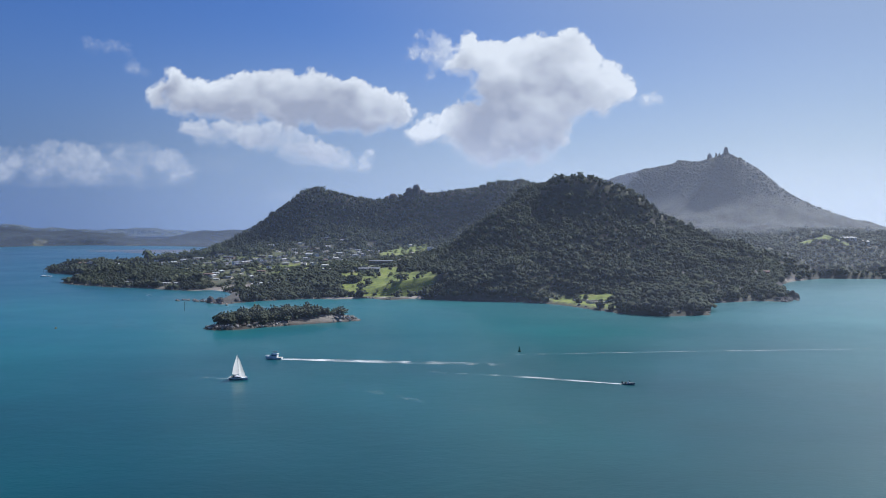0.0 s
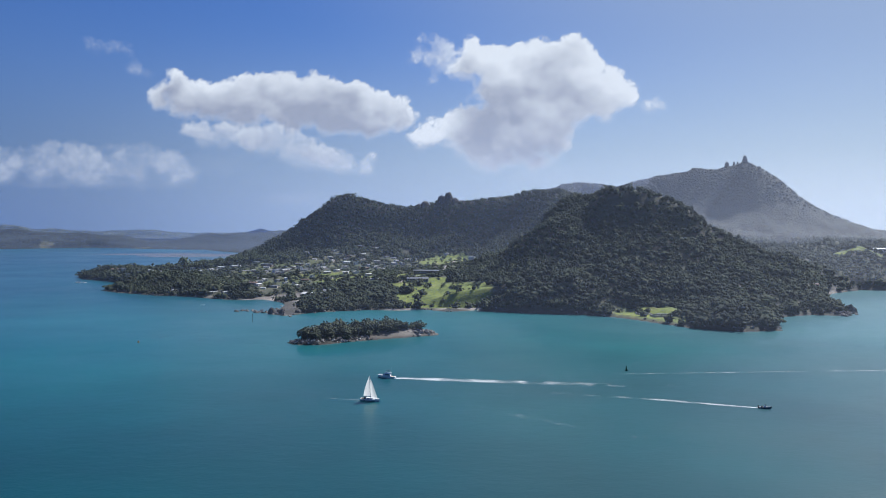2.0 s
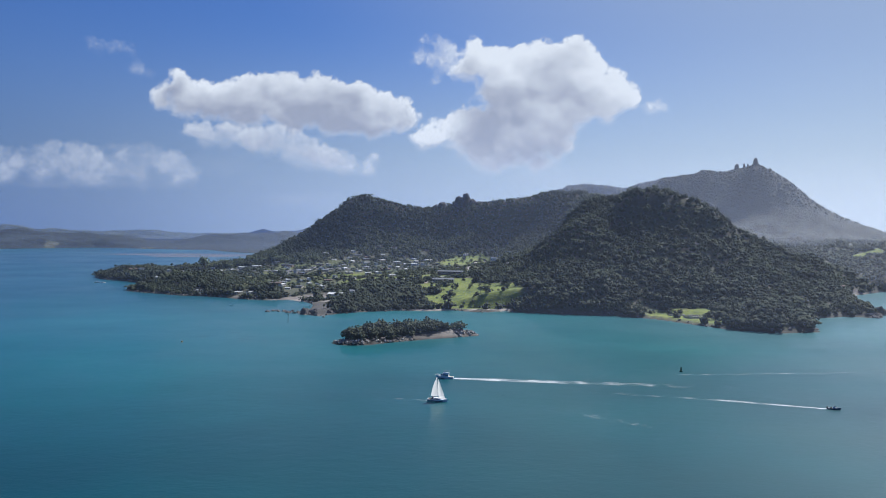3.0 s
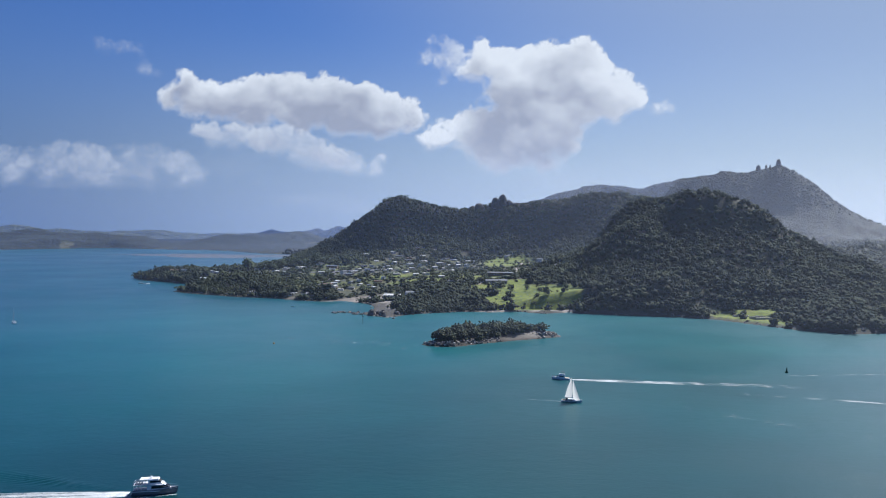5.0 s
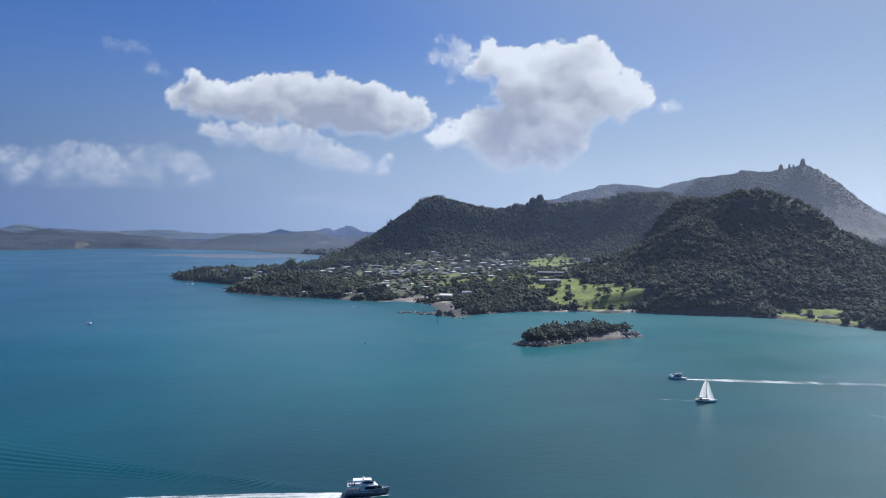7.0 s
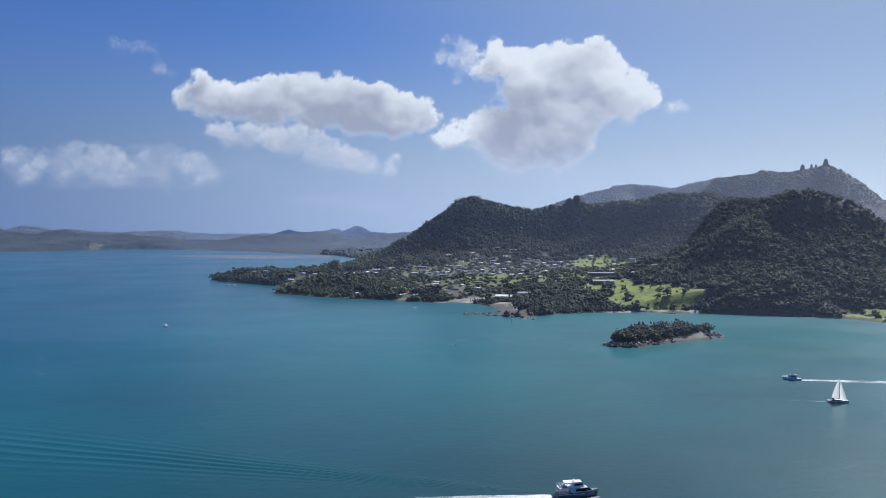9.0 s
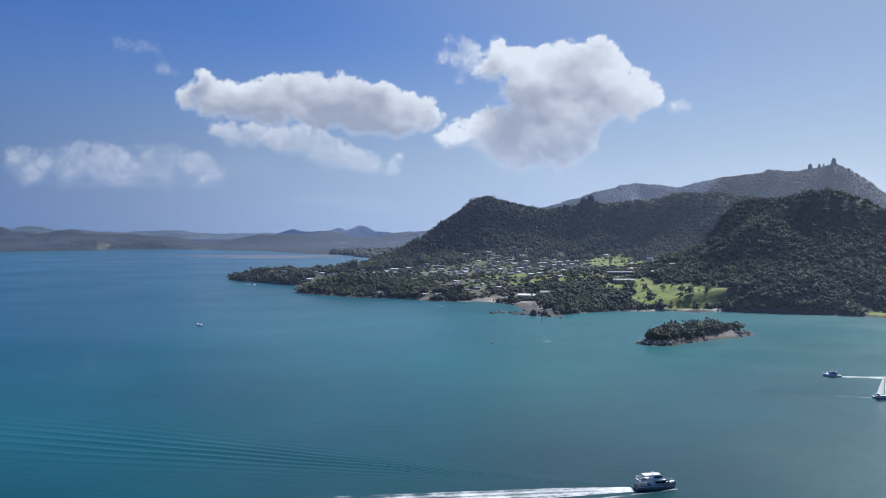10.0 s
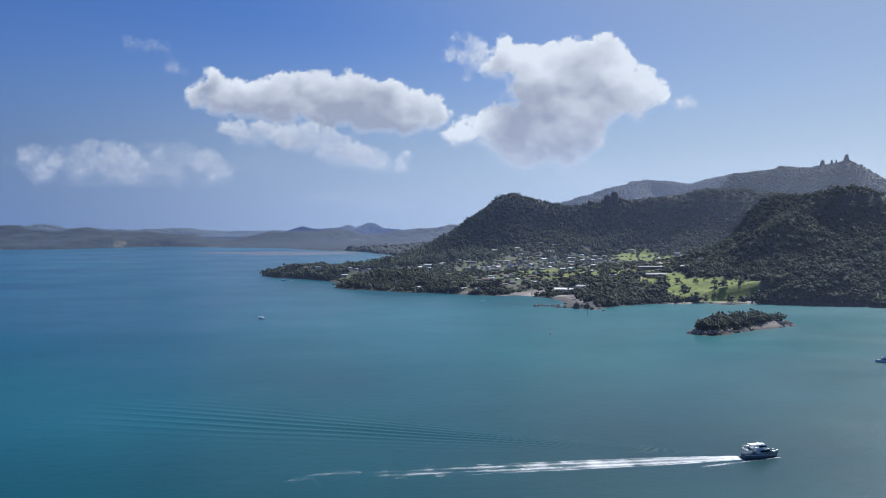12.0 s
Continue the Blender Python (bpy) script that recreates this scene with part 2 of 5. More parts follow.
def ground_material():
    m = material("ground", (0.1, 0.1, 0.05), 0.95)
    g = Graph(m)
    zone = g.node("Attribute")
    zone.attribute_name = "zone"
    sep = g.node("SeparateColor", Color=zone.outputs["Color"])
    fine, broad = g.noise(1.5, 6, 0.7), g.noise(22, 4)
    litter = g.mix(g.grey(broad, 0.45, 0.62), g.ramp(fine, (0.3, (0.040, 0.045, 0.026)), (0.7, (0.066, 0.072, 0.040))), g.ramp(fine, (0.3, (0.060, 0.056, 0.034)), (0.7, (0.110, 0.098, 0.060))))
    grass = g.ramp(broad, (0.3, (0.085, 0.115, 0.014)), (0.5, (0.165, 0.205, 0.020)), (0.72, (0.225, 0.225, 0.050)))
    grass = g.mix(g.grey(g.noise(5, 6, 0.75), 0.45, 0.6), grass, g.mix(0.7, grass, (0.055, 0.08, 0.022)))
    sand = g.mix(g.grey(g.noise(30, 3), 0.4, 0.65), g.ramp(fine, (0.3, (0.21, 0.185, 0.16)), (0.7, (0.36, 0.325, 0.28))), g.ramp(fine, (0.3, (0.09, 0.076, 0.064)), (0.7, (0.16, 0.14, 0.12))))
    rock = g.ramp(g.noise(4, 6, 0.7), (0.3, (0.020, 0.019, 0.017)), (0.7, (0.062, 0.057, 0.049)))
    c = g.mix(sep.outputs[0], litter, grass)
    c = g.mix(sep.outputs[1], c, sand)
    c = g.mix(sep.outputs[2], c, rock)
    g.put(Base_Color=c, Normal=g.bump(g.noise(2.5, 6, 0.7), 0.8, 0.8))
    return m


def leaf_material(name, dark, mid, light, grain=1.6, tone=False, soft=0.7):
    """Foliage: every clump has its own green, broken up by leaf-sized grain."""
    m = material(name, mid, 0.9)
    g = Graph(m)
    each = g.node("NewGeometry").outputs["Random Per Island"]
    if tone:                                     # whole trees differ more than the clumps of one
        at = g.node("Attribute")
        at.attribute_name = "tone"
        each = g.math("ADD", g.math("MULTIPLY", at.outputs["Fac"], 0.7), g.math("MULTIPLY", each, 0.3))
    fine = g.noise(grain, 5, 0.75)
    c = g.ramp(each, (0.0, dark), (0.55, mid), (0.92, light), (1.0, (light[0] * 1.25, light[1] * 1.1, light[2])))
    c = g.mix(g.grey(fine, 0.38, 0.62), g.mix(0.28, c, (0.022, 0.026, 0.018)), c)
    rough = g.bump(g.noise(grain * 0.7, 4, 0.7), 0.8, grain * 0.7)
    lean = g.n.new("ShaderNodeVectorMath")            # leaves of a clump face the sky more than its outline does
    lean.operation = "ADD"
    g.l.new(rough, lean.inputs[0])
    lean.inputs[1].default_value = (0, 0, soft)
    unit = g.n.new("ShaderNodeVectorMath")
    unit.operation = "NORMALIZE"
    g.l.new(lean.outputs[0], unit.inputs[0])
    g.put(Base_Color=c, Specular_IOR_Level=0.2, Normal=unit.outputs[0])
    return m


def rock_material(name, dark, light, size=2.0):
    m = material(name, light, 0.9)
    g = Graph(m)
    c = g.ramp(g.noise(size, 6, 0.7), (0.3, dark), (0.7, light))
    c = g.mix(g.grey(g.noise(size * 5, 3), 0.5, 0.7), c, g.mix(0.6, c, dark))
    g.put(Base_Color=c, Normal=g.bump(g.noise(size * 0.5, 6, 0.75), 0.9, size * 0.4))
    return m


def worn(name, colour, rough=0.6, size=1.5, amount=0.25, metal=0.0):
    """Paint, metal or timber with a little dirt and fading."""
    m = material(name, colour, rough, metal)
    g = Graph(m)
    dark = tuple(v * (1 - amount) * 0.9 for v in colour)
    g.put(Base_Color=g.ramp(g.noise(size, 5, 0.65), (0.3, dark), (0.65, colour)), Roughness=g.grey(g.noise(size * 0.6), 0.3, 0.7, rough - 0.1, min(1.0, rough + 0.15)))
    return m


def far_hill_material():
    """Bush-covered far hills, tinted bluish for distance haze, with a few pale fields low down."""
    m = material("distant_hills", (0.04, 0.05, 0.035), 0.95)
    g = Graph(m)
    c = g.ramp(g.noise(38, 6, 0.7), (0.3, (0.004, 0.009, 0.011)), (0.7, (0.016, 0.025, 0.023)))
    low = g.grey(g.node("SeparateXYZ", Vector=g.place()).outputs["Z"], 4.0, 34.0, 1.0, 0.0)
    field = g.math("MULTIPLY", g.grey(g.noise(150, 4, 0.6), 0.66, 0.70), low)
    c = g.mix(field, c, g.ramp(g.noise(60, 3), (0.4, (0.08, 0.09, 0.05)), (0.65, (0.17, 0.15, 0.09))))
    g.put(Base_Color=c, Normal=g.bump(g.noise(22, 5, 0.7), 0.7, 12.0))
    return m


SEA = sea_material()
GROUND = ground_material()
FAR_HILL = far_hill_material()
# farthest land takes a paler base colour, in place of distance haze
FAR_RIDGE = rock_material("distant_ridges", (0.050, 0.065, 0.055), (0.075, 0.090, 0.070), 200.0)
FAR_SLOPE = rock_material("far_slopes", (0.004, 0.006, 0.004), (0.040, 0.046, 0.032), 22.0)
BUSH = leaf_material("bush", (0.023, 0.031, 0.015), (0.040, 0.051, 0.024), (0.066, 0.081, 0.035), 1.2, True, 1.1)
GARDEN = leaf_material("garden_leaves", (0.073, 0.090, 0.051), (0.104, 0.126, 0.065), (0.135, 0.161, 0.074), 1.0)
# greyer and bluer than the near bush: distance haze put into the colour
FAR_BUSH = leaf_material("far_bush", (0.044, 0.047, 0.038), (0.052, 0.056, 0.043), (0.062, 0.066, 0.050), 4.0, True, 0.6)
ISLE_BUSH = leaf_material("coastal_bush", (0.050, 0.060, 0.036), (0.076, 0.089, 0.051), (0.106, 0.119, 0.067), 0.8)
ISLE_SCRUB = leaf_material("coastal_scrub", (0.050, 0.062, 0.036), (0.079, 0.094, 0.053), (0.112, 0.127, 0.069), 0.8, True)
BARK = worn("bark", (0.14, 0.11, 0.085), 0.9, 0.4, 0.4)
ROCK = rock_material("rock", (0.09, 0.08, 0.07), (0.32, 0.28, 0.24))
PALE_ROCK = rock_material("pale_rock", (0.24, 0.22, 0.20), (0.66, 0.62, 0.57), 1.1)
CLIFF = rock_material("cliff", (0.035, 0.032, 0.03), (0.11, 0.10, 0.09), 6.0)


# ---- helpers for things ----
def mesh_of(name, verts, faces, mats, smooth=False):
    me = bpy.data.meshes.new(name)
    me.from_pydata(verts, [], faces)
    for m in mats if isinstance(mats, (list, tuple)) else [mats]:
        me.materials.append(m)
    if smooth:
        me.polygons.foreach_set("use_smooth", [True] * len(me.polygons))
    me.update()
    return me


def part(name, bm, mat, parent, label="", smooth=False):
    me = bpy.data.meshes.new(name)
    bm.normal_update()
    bm.to_mesh(me)
    bm.free()
    me.materials.append(mat)
    if smooth:
        me.polygons.foreach_set("use_smooth", [True] * len(me.polygons))
    ob = new(name, me)
    ob.parent = parent
    return tagged(ob, label) if label else ob


def big_mesh(name, co, tri, mat, smooth=True):
    """A mesh from arrays of vertices (n, 3) and triangles (k, 3)."""
    me = bpy.data.meshes.new(name)
    me.vertices.add(len(co))
    me.vertices.foreach_set("co", co.astype(np.float32).ravel())
    n = len(tri)
    me.loops.add(n * 3)
    me.loops.foreach_set("vertex_index", tri.astype(np.int32).ravel())
    me.polygons.add(n)
    me.polygons.foreach_set("loop_start", np.arange(0, n * 3, 3, dtype=np.int32))
    me.polygons.foreach_set("use_smooth", np.full(n, smooth))
    me.materials.append(mat)
    me.update()
    me.validate()
    return me


def ball(level):
    bm = bmesh.new()
    bmesh.ops.create_icosphere(bm, subdivisions=level, radius=1.0)
    co = np.array([v.co[:] for v in bm.verts])
    tri = np.array([[v.index for v in f.verts] for f in bm.faces])
    bm.free()
    return co, tri


def lumpy(level, seed, amount=0.3, size=0.9):
    """A ragged clump about one metre in radius."""
    co, tri = ball(level)
    out = []
    for v in co:
        k = noise.noise(Vector(v) / size + Vector((seed * 7.7, seed * 3.1, 0)))
        k2 = noise.noise(Vector(v) * 2.6 + Vector((seed * 2.3, 0, seed * 5.9)))
        out.append(v * (1 + amount * k * 1.4 + amount * k2 * 0.9))
    return np.array(out), tri


def sprig(seed, loose=0.26):
    """A small uneven spray of leaves, about one metre in radius."""
    co = np.array([(1, 0, 0), (0, 1, 0), (-1, 0, 0), (0, -1, 0), (0, 0, 1), (0, 0, -1)], float)
    co = co + np.random.default_rng(seed).normal(0, loose, co.shape)
    tri = np.array([(0, 1, 4), (1, 2, 4), (2, 3, 4), (3, 0, 4), (1, 0, 5), (2, 1, 5), (3, 2, 5), (0, 3, 5)])
    return co, tri


def scatter(places, radii, flat, clumps, rng):
    """Clumps turned at random at each place, as one array of vertices and triangles."""
    cos, tris, order, base = [], [], [], 0
    which = rng.integers(0, len(clumps), len(places))
    for w, (co, tri) in enumerate(clumps):
        pick = np.where(which == w)[0]
        if not len(pick):
            continue
        a = rng.uniform(0, 2 * np.pi, len(pick))
        c, s = np.cos(a)[:, None], np.sin(a)[:, None]
        x = (co[None, :, 0] * c - co[None, :, 1] * s) * radii[pick, None] * rng.uniform(0.8, 1.25, (len(pick), 1))
        y = (co[None, :, 0] * s + co[None, :, 1] * c) * radii[pick, None]
        z = co[None, :, 2].repeat(len(pick), 0) * (radii * flat)[pick, None]
        v = np.stack([x, y, z], 2) + places[pick, None, :]
        cos.append(v.reshape(-1, 3))
        tris.append((tri[None] + (np.arange(len(pick)) * len(co))[:, None, None] + base).reshape(-1, 3))
        order.append(pick)
        base += v.shape[0] * v.shape[1]
    return np.concatenate(cos), np.concatenate(tris), np.concatenate(order)


# ---- sea and land ----
def axis(*runs):
    out = []
    for a, b, step in runs:
        out.append(np.arange(a, b, step))
    return np.unique(np.concatenate(out))


XS = axis((-4700, -700, 45), (-700, 760, 5), (760, 1300, 9), (1300, 4701, 60))
YS = axis((510, 630, 2.5), (630, 1340, 5), (1340, 2700, 11), (2700, 4901, 24))

# lawns and clearings: x, y, half-length, half-width, turn in degrees
LAWNS = [(-60, 815, 58, 40, 10), (-70, 784, 46, 20, 0), (-78, 862, 48, 36, 0), (-22, 790, 26, 22, 0), (-108, 940, 54, 32, 0), (-165, 958, 40, 18, 12), (128, 690, 50, 24, -60), (150, 719, 38, 23, 10),
         (-40, 1075, 44, 84, 8), (-60, 900, 40, 14, 0), (540, 1113, 50, 10, 0), (-205, 1000, 34, 10, 0)]
BEACHES = [(-92, 763, 26, 6.5, 4), (-38, 762, 26, 6.5, 0), (-238, 868, 44, 17, 20), (-204, 800, 13, 72, 0), (432, 958, 40, 8, 40), (-300, 884, 22, 5, 0), (-198, 715, 12, 8, 0)]
ROCKY = [(-209, 792, 12, 44, 0), (-210, 735, 28, 36, 0), (205, 614, 12, 8, 0), (318, 722, 14, 8, 0)]
TALL = [(-148, 805, 52, 48, 0), (-400, 1000, 60, 40, 0), (-300, 1120, 60, 30, 0)]
CRAGS = [(-212, 1284, 20, 13, 0), (150, 874, 34, 9, 0), (-45, 1246, 20, 10, 0), (110, 866, 14, 12, 0)]
GROVE = [(-345, 1098, 56, 13, -8), (-425, 1102, 24, 10, 0)]
VILLAGE = [(-235, 1015, 138, 132, 20), (-100, 1030, 110, 120, 0), (-400, 1085, 120, 45, 15), (-225, 905, 55, 30, 0)]


def spots(x, y, ovals, soft=0.25):
    """1 inside any of the ovals, fading to 0 at a ragged rim."""
    out = np.zeros(x.shape)
    rag = fbm(x, y, 18, 3, 33) * 0.3
    for cx, cy, rx, ry, turn in ovals:
        c, s = np.cos(np.radians(turn)), np.sin(np.radians(turn))
        u, v = ((x - cx) * c + (y - cy) * s) / rx, (-(x - cx) * s + (y - cy) * c) / ry
        out = np.maximum(out, np.clip((1 - np.hypot(u, v) + rag) / soft, 0, 1))
    return out


def build_ground():
    gx, gy = np.meshgrid(XS, YS)
    z, shore = land_height(gx, gy)
    nx = len(XS)
    idx = np.arange(gx.size).reshape(gx.shape)
    quad = np.stack([idx[:-1, :-1], idx[:-1, 1:], idx[1:, 1:], idx[1:, :-1]], 2).reshape(-1, 4)
    keep = (z.ravel()[quad].max(1) > -3)
    quad = quad[keep]
    used, inv = np.unique(quad, return_inverse=True)
    quad = inv.reshape(-1, 4)
    co = np.stack([gx.ravel(), gy.ravel(), z.ravel()], 1)[used]
    tri = np.concatenate([quad[:, [0, 1, 2]], quad[:, [0, 2, 3]]])
    me = big_mesh("ground", co, tri, GROUND)
    x, y, h, sh = co[:, 0], co[:, 1], co[:, 2], shore.ravel()[used]
    grass = np.maximum(spots(x, y, LAWNS), 0.46 * spots(x, y, VILLAGE) * np.clip(fbm(x, y, 40, 3, 61) * 2 + 0.65, 0, 1))
    sand = spots(x, y, BEACHES)
    slope = np.hypot(*np.gradient(z, YS, XS)).ravel()[used]
    rock = np.maximum(np.clip(1 - sh / 6, 0, 1), np.clip((slope - 1.5) * 2, 0, 0.8) * (h > 60)) * (1 - sand)
    rock = np.maximum(np.maximum(rock, spots(x, y, ROCKY) * 0.9), spots(x, y, CRAGS) * 0.6)
    isle = (y < 620) & (x < 0)
    rock = np.where(isle, np.where(x > -118, np.clip(1.0 - sh / 1.2, 0.05, 1), 0.9), rock)
    sand = np.where(isle & (x > -122), np.clip(1.8 - sh / 8, 0, 0.9), sand)
    at = me.color_attributes.new("zone", "FLOAT_COLOR", "POINT")
    at.data.foreach_set("color", np.stack([grass, sand, rock, np.ones_like(grass)], 1).astype(np.float32).ravel())
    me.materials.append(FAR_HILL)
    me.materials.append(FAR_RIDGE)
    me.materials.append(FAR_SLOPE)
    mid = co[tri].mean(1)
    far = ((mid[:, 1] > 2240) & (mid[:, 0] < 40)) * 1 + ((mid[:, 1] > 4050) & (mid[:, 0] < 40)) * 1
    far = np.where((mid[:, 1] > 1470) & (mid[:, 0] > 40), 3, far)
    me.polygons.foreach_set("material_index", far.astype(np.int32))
    ob = new("ground", me)
    return tagged(ob, "hilly wooded headland, mountain and far shores round the bay", "ground", kind="structure")


build_ground()
sea_bm = bmesh.new()
for corner in ((-4950, -1500, 0), (4950, -1500, 0), (4950, 4950, 0), (-4950, 4950, 0)):
    sea_bm.verts.new(corner)
sea_bm.faces.new(sea_bm.verts)
sea = part("water", sea_bm, SEA, None)
tagged(sea, "calm teal harbour water with light ripples", "water", kind="structure")


# ---- bush on the hills ----
def plant(x0, x1, y0, y1, step, seed, bare):
    """Jittered places for tree crowns on land, thinned by bare(x, y, z, shore) = chance to stay empty."""
    rng = np.random.default_rng(seed)
    gx, gy = np.meshgrid(np.arange(x0, x1, step), np.arange(y0, y1, step * 0.87))
    gx = gx + (np.arange(gx.shape[0]) % 2)[:, None] * step / 2
    x = gx.ravel() + rng.uniform(-0.45, 0.45, gx.size) * step
    y = gy.ravel() + rng.uniform(-0.45, 0.45, gx.size) * step
    z, shore = land_height(x, y)
    keep = (shore > 1.2) & (z > 0.3) & (rng.random(x.size) > bare(x, y, z, shore))
    return np.stack([x, y, z], 1)[keep], rng


def crest_y(x):
    """How far back the skyline of the headland stands at x."""
    return np.interp(x, [-700, -345, -197, -39, 92, 130, 160, 360, 480], [1400, 1310, 1305, 1268, 1190, 1120, 905, 900, 1000])


def house_clearing(x, y, back=7.0, front=11.0):
    """1 where a house stands, and before it, where trees would hide it from the camera."""
    out = np.zeros(x.shape)
    for hx, hy in HOMES_WEST + HOMES_EAST:
        out = np.maximum(out, ((np.abs(x - hx) < 7.5) & (y - hy < back) & (hy - y < front)) * 1.0)
    return out


HOMES_WEST = [(-453, 1106), (-466, 1094), (-528, 1175), (-512, 1160), (-333, 1077), (-321, 1204), (-313, 1178), (-307, 1090), (-290, 1078), (-418, 1120),
              (-378, 1067), (-362, 1072), (-347, 1061), (-280, 951), (-267, 933), (-256, 912), (-247, 926), (-283, 1062), (-265, 1042), (-258, 1018),
              (-249, 1060), (-236, 1042), (-310, 896), (-300, 891), (-365, 924), (-435, 1094), (-395, 1098), (-222, 1072)]
HOMES_EAST = [(-197, 1009), (-186, 1018), (-161, 1003), (-219, 961), (-213, 984), (-221, 925), (-233, 1097), (-209, 1133), (-196, 1157), (-168, 1190),
              (-146, 1178), (-161, 1118), (-138, 971), (-117, 1133), (-113, 1076), (-205, 1172), (-245, 1149), (-228, 1030), (-100, 1068), (-128, 1142),
              (-100, 1159), (-60, 1154), (-9, 1013), (-30, 952), (2, 972), (-42, 1139), (-182, 1090), (-150, 1060), (-178, 1052), (-128, 1028), (-86, 1110),
              (-205, 1110), (-180, 1140)]
HOMES_EAST += [(-268, 1029), (-252, 1036), (-255, 962), (-269, 956), (-213, 1081), (-186, 1120), (-142, 1102), (-138, 1043), (-112, 1114), (-461, 1120), (-350, 1080), (-205, 1045), (-242, 948), (-232, 940), (-246, 975), (-190, 970), (-175, 1000), (-150, 1030), (-165, 1075), (-128, 1085), (-95, 1130), (-160, 1150), (-225, 1115), (-245, 1090), (-300, 1045), (-270, 975)]


def bare_near(x, y, z, shore):
    p = np.maximum(spots(x, y, LAWNS) * 0.95, spots(x, y, BEACHES))
    p = np.maximum(p, spots(x, y, VILLAGE, 0.4) * 0.32)
    p = p * (1 - spots(x, y, GROVE))
    p = np.maximum(p, 0.35 * spots(x, y, CRAGS))
    p = np.maximum(np.maximum(p, house_clearing(x, y)), spots(x, y, ROCKY))
    return np.where((y > crest_y(x) + 14) | (y < 615), 1.0, p)


def forest(name, where, spacing, radius, mat, label, bare=bare_near, seed=1, clumps=9, tall=0.66):
    """Bush as crowns of many small leaf clumps, each crown a dome over its own place."""
    at, rng = plant(*where, spacing, seed, bare)
    n = len(at)
    r = np.minimum(1.55 * radius, radius * rng.lognormal(0, 0.3, n) * np.where(rng.random(n) < 0.08, 1.5, 1.0) * (0.92 + 0.3 * vnoise(at[:, 0] / 50, at[:, 1] / 50, seed)))
    r *= 1 - 0.42 * spots(at[:, 0], at[:, 1], VILLAGE) + 0.32 * spots(at[:, 0], at[:, 1], TALL)
    r *= 1 + 0.3 * spots(at[:, 0], at[:, 1], GROVE)
    r *= np.where((at[:, 1] < 612) & (at[:, 0] < -50), np.clip((at[:, 0] + 186) / 34, 0.45, 1), 1)   # scrub dwindles at the islet's western tip
    r *= 1 + 0.22 * np.clip((45 - at[:, 2]) / 30, 0, 1) * (rng.random(n) < 0.5)
    r *= 1 - 0.18 * np.clip((at[:, 2] - 60) / 40, 0, 1) * (at[:, 1] < 1340)       # low wind-clipped bush on the heights
    h = r * tall * (1 + 0.6 * spots(at[:, 0], at[:, 1], GROVE) - 0.5 * spots(at[:, 0], at[:, 1], VILLAGE)) * rng.uniform(0.7, 1.35, n)
    tone = np.clip(rng.normal(0.45, 0.18, n) + 0.25 * vnoise(at[:, 0] / 30, at[:, 1] / 30, seed + 3) + 0.45 * vnoise(at[:, 0] / 85, at[:, 1] / 85, seed + 4), 0, 1)
    core = [lumpy(1, q + seed, 0.4) for q in range(5)]
    co, tri, order = scatter(at + np.stack([0 * h, 0 * h, 0.3 * h], 1), (0.66 if clumps else 0.95) * r, np.full(n, 0.9), core, rng)
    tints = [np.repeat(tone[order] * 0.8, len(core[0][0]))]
    if clumps:
        place, size, tint = [], [], []
        heads = rng.normal(0, 0.33, (3, n, 2))                       # each crown is two or three heads grown together
        for k in range(clumps):
            a, up, head = rng.uniform(0, 2 * np.pi, n), rng.uniform(0.0, 1.0, n), heads[k % 3]
            out = np.sqrt(1 - up ** 2) * r * 0.62
            place.append(at + np.stack([np.cos(a) * out + head[:, 0] * r, np.sin(a) * out + head[:, 1] * r, 0.25 * h + (0.75 + 0.12 * (k % 3)) * h * up], 1))
            size.append(r * rng.uniform(0.17, 0.36, n))
            tint.append(np.clip(tone + rng.normal(0, 0.12, n), 0, 1))
        place, size, tint = np.concatenate(place), np.concatenate(size), np.concatenate(tint)
        leaves = [sprig(q + seed) for q in range(9)]
        co2, tri2, order = scatter(place, size, np.full(len(size), 0.85), leaves, rng)
        tri = np.concatenate([tri, tri2 + len(co)])
        co = np.concatenate([co, co2])
        tints.append(np.repeat(tint[order], 6))
    me = big_mesh(name, co, tri, mat, True)
    me.attributes.new("tone", "FLOAT", "POINT").data.foreach_set("value", np.concatenate(tints).astype(np.float32))
    return tagged(new(name, me), label, "bush", kind="stuff")


def nowhere(x, y, z, shore):
    return np.zeros(x.shape)


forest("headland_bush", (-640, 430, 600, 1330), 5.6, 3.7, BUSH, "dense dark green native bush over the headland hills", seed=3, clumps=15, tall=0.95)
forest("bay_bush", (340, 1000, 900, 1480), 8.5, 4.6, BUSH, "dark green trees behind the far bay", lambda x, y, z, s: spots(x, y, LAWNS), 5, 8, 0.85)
def off_crest(x, y, z, shore):
    """Bush stands out only along the mountain's skyline."""
    return 1 - np.clip(np.maximum(crest(x, y, PEAKS, 70, 2.0), crest(x, y, NORTH_RIDGE, 90, 2.0)) / 40 - 1.2, 0, 1)


forest("mountain_bush", (100, 1050, 1480, 2600), 8.0, 3.0, FAR_BUSH, "bush along the crest of the rocky mountain, coloured greyer for haze", off_crest, 7, 0, 0.12)
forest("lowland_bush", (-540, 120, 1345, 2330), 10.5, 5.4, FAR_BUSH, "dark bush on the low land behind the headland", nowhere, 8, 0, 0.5)
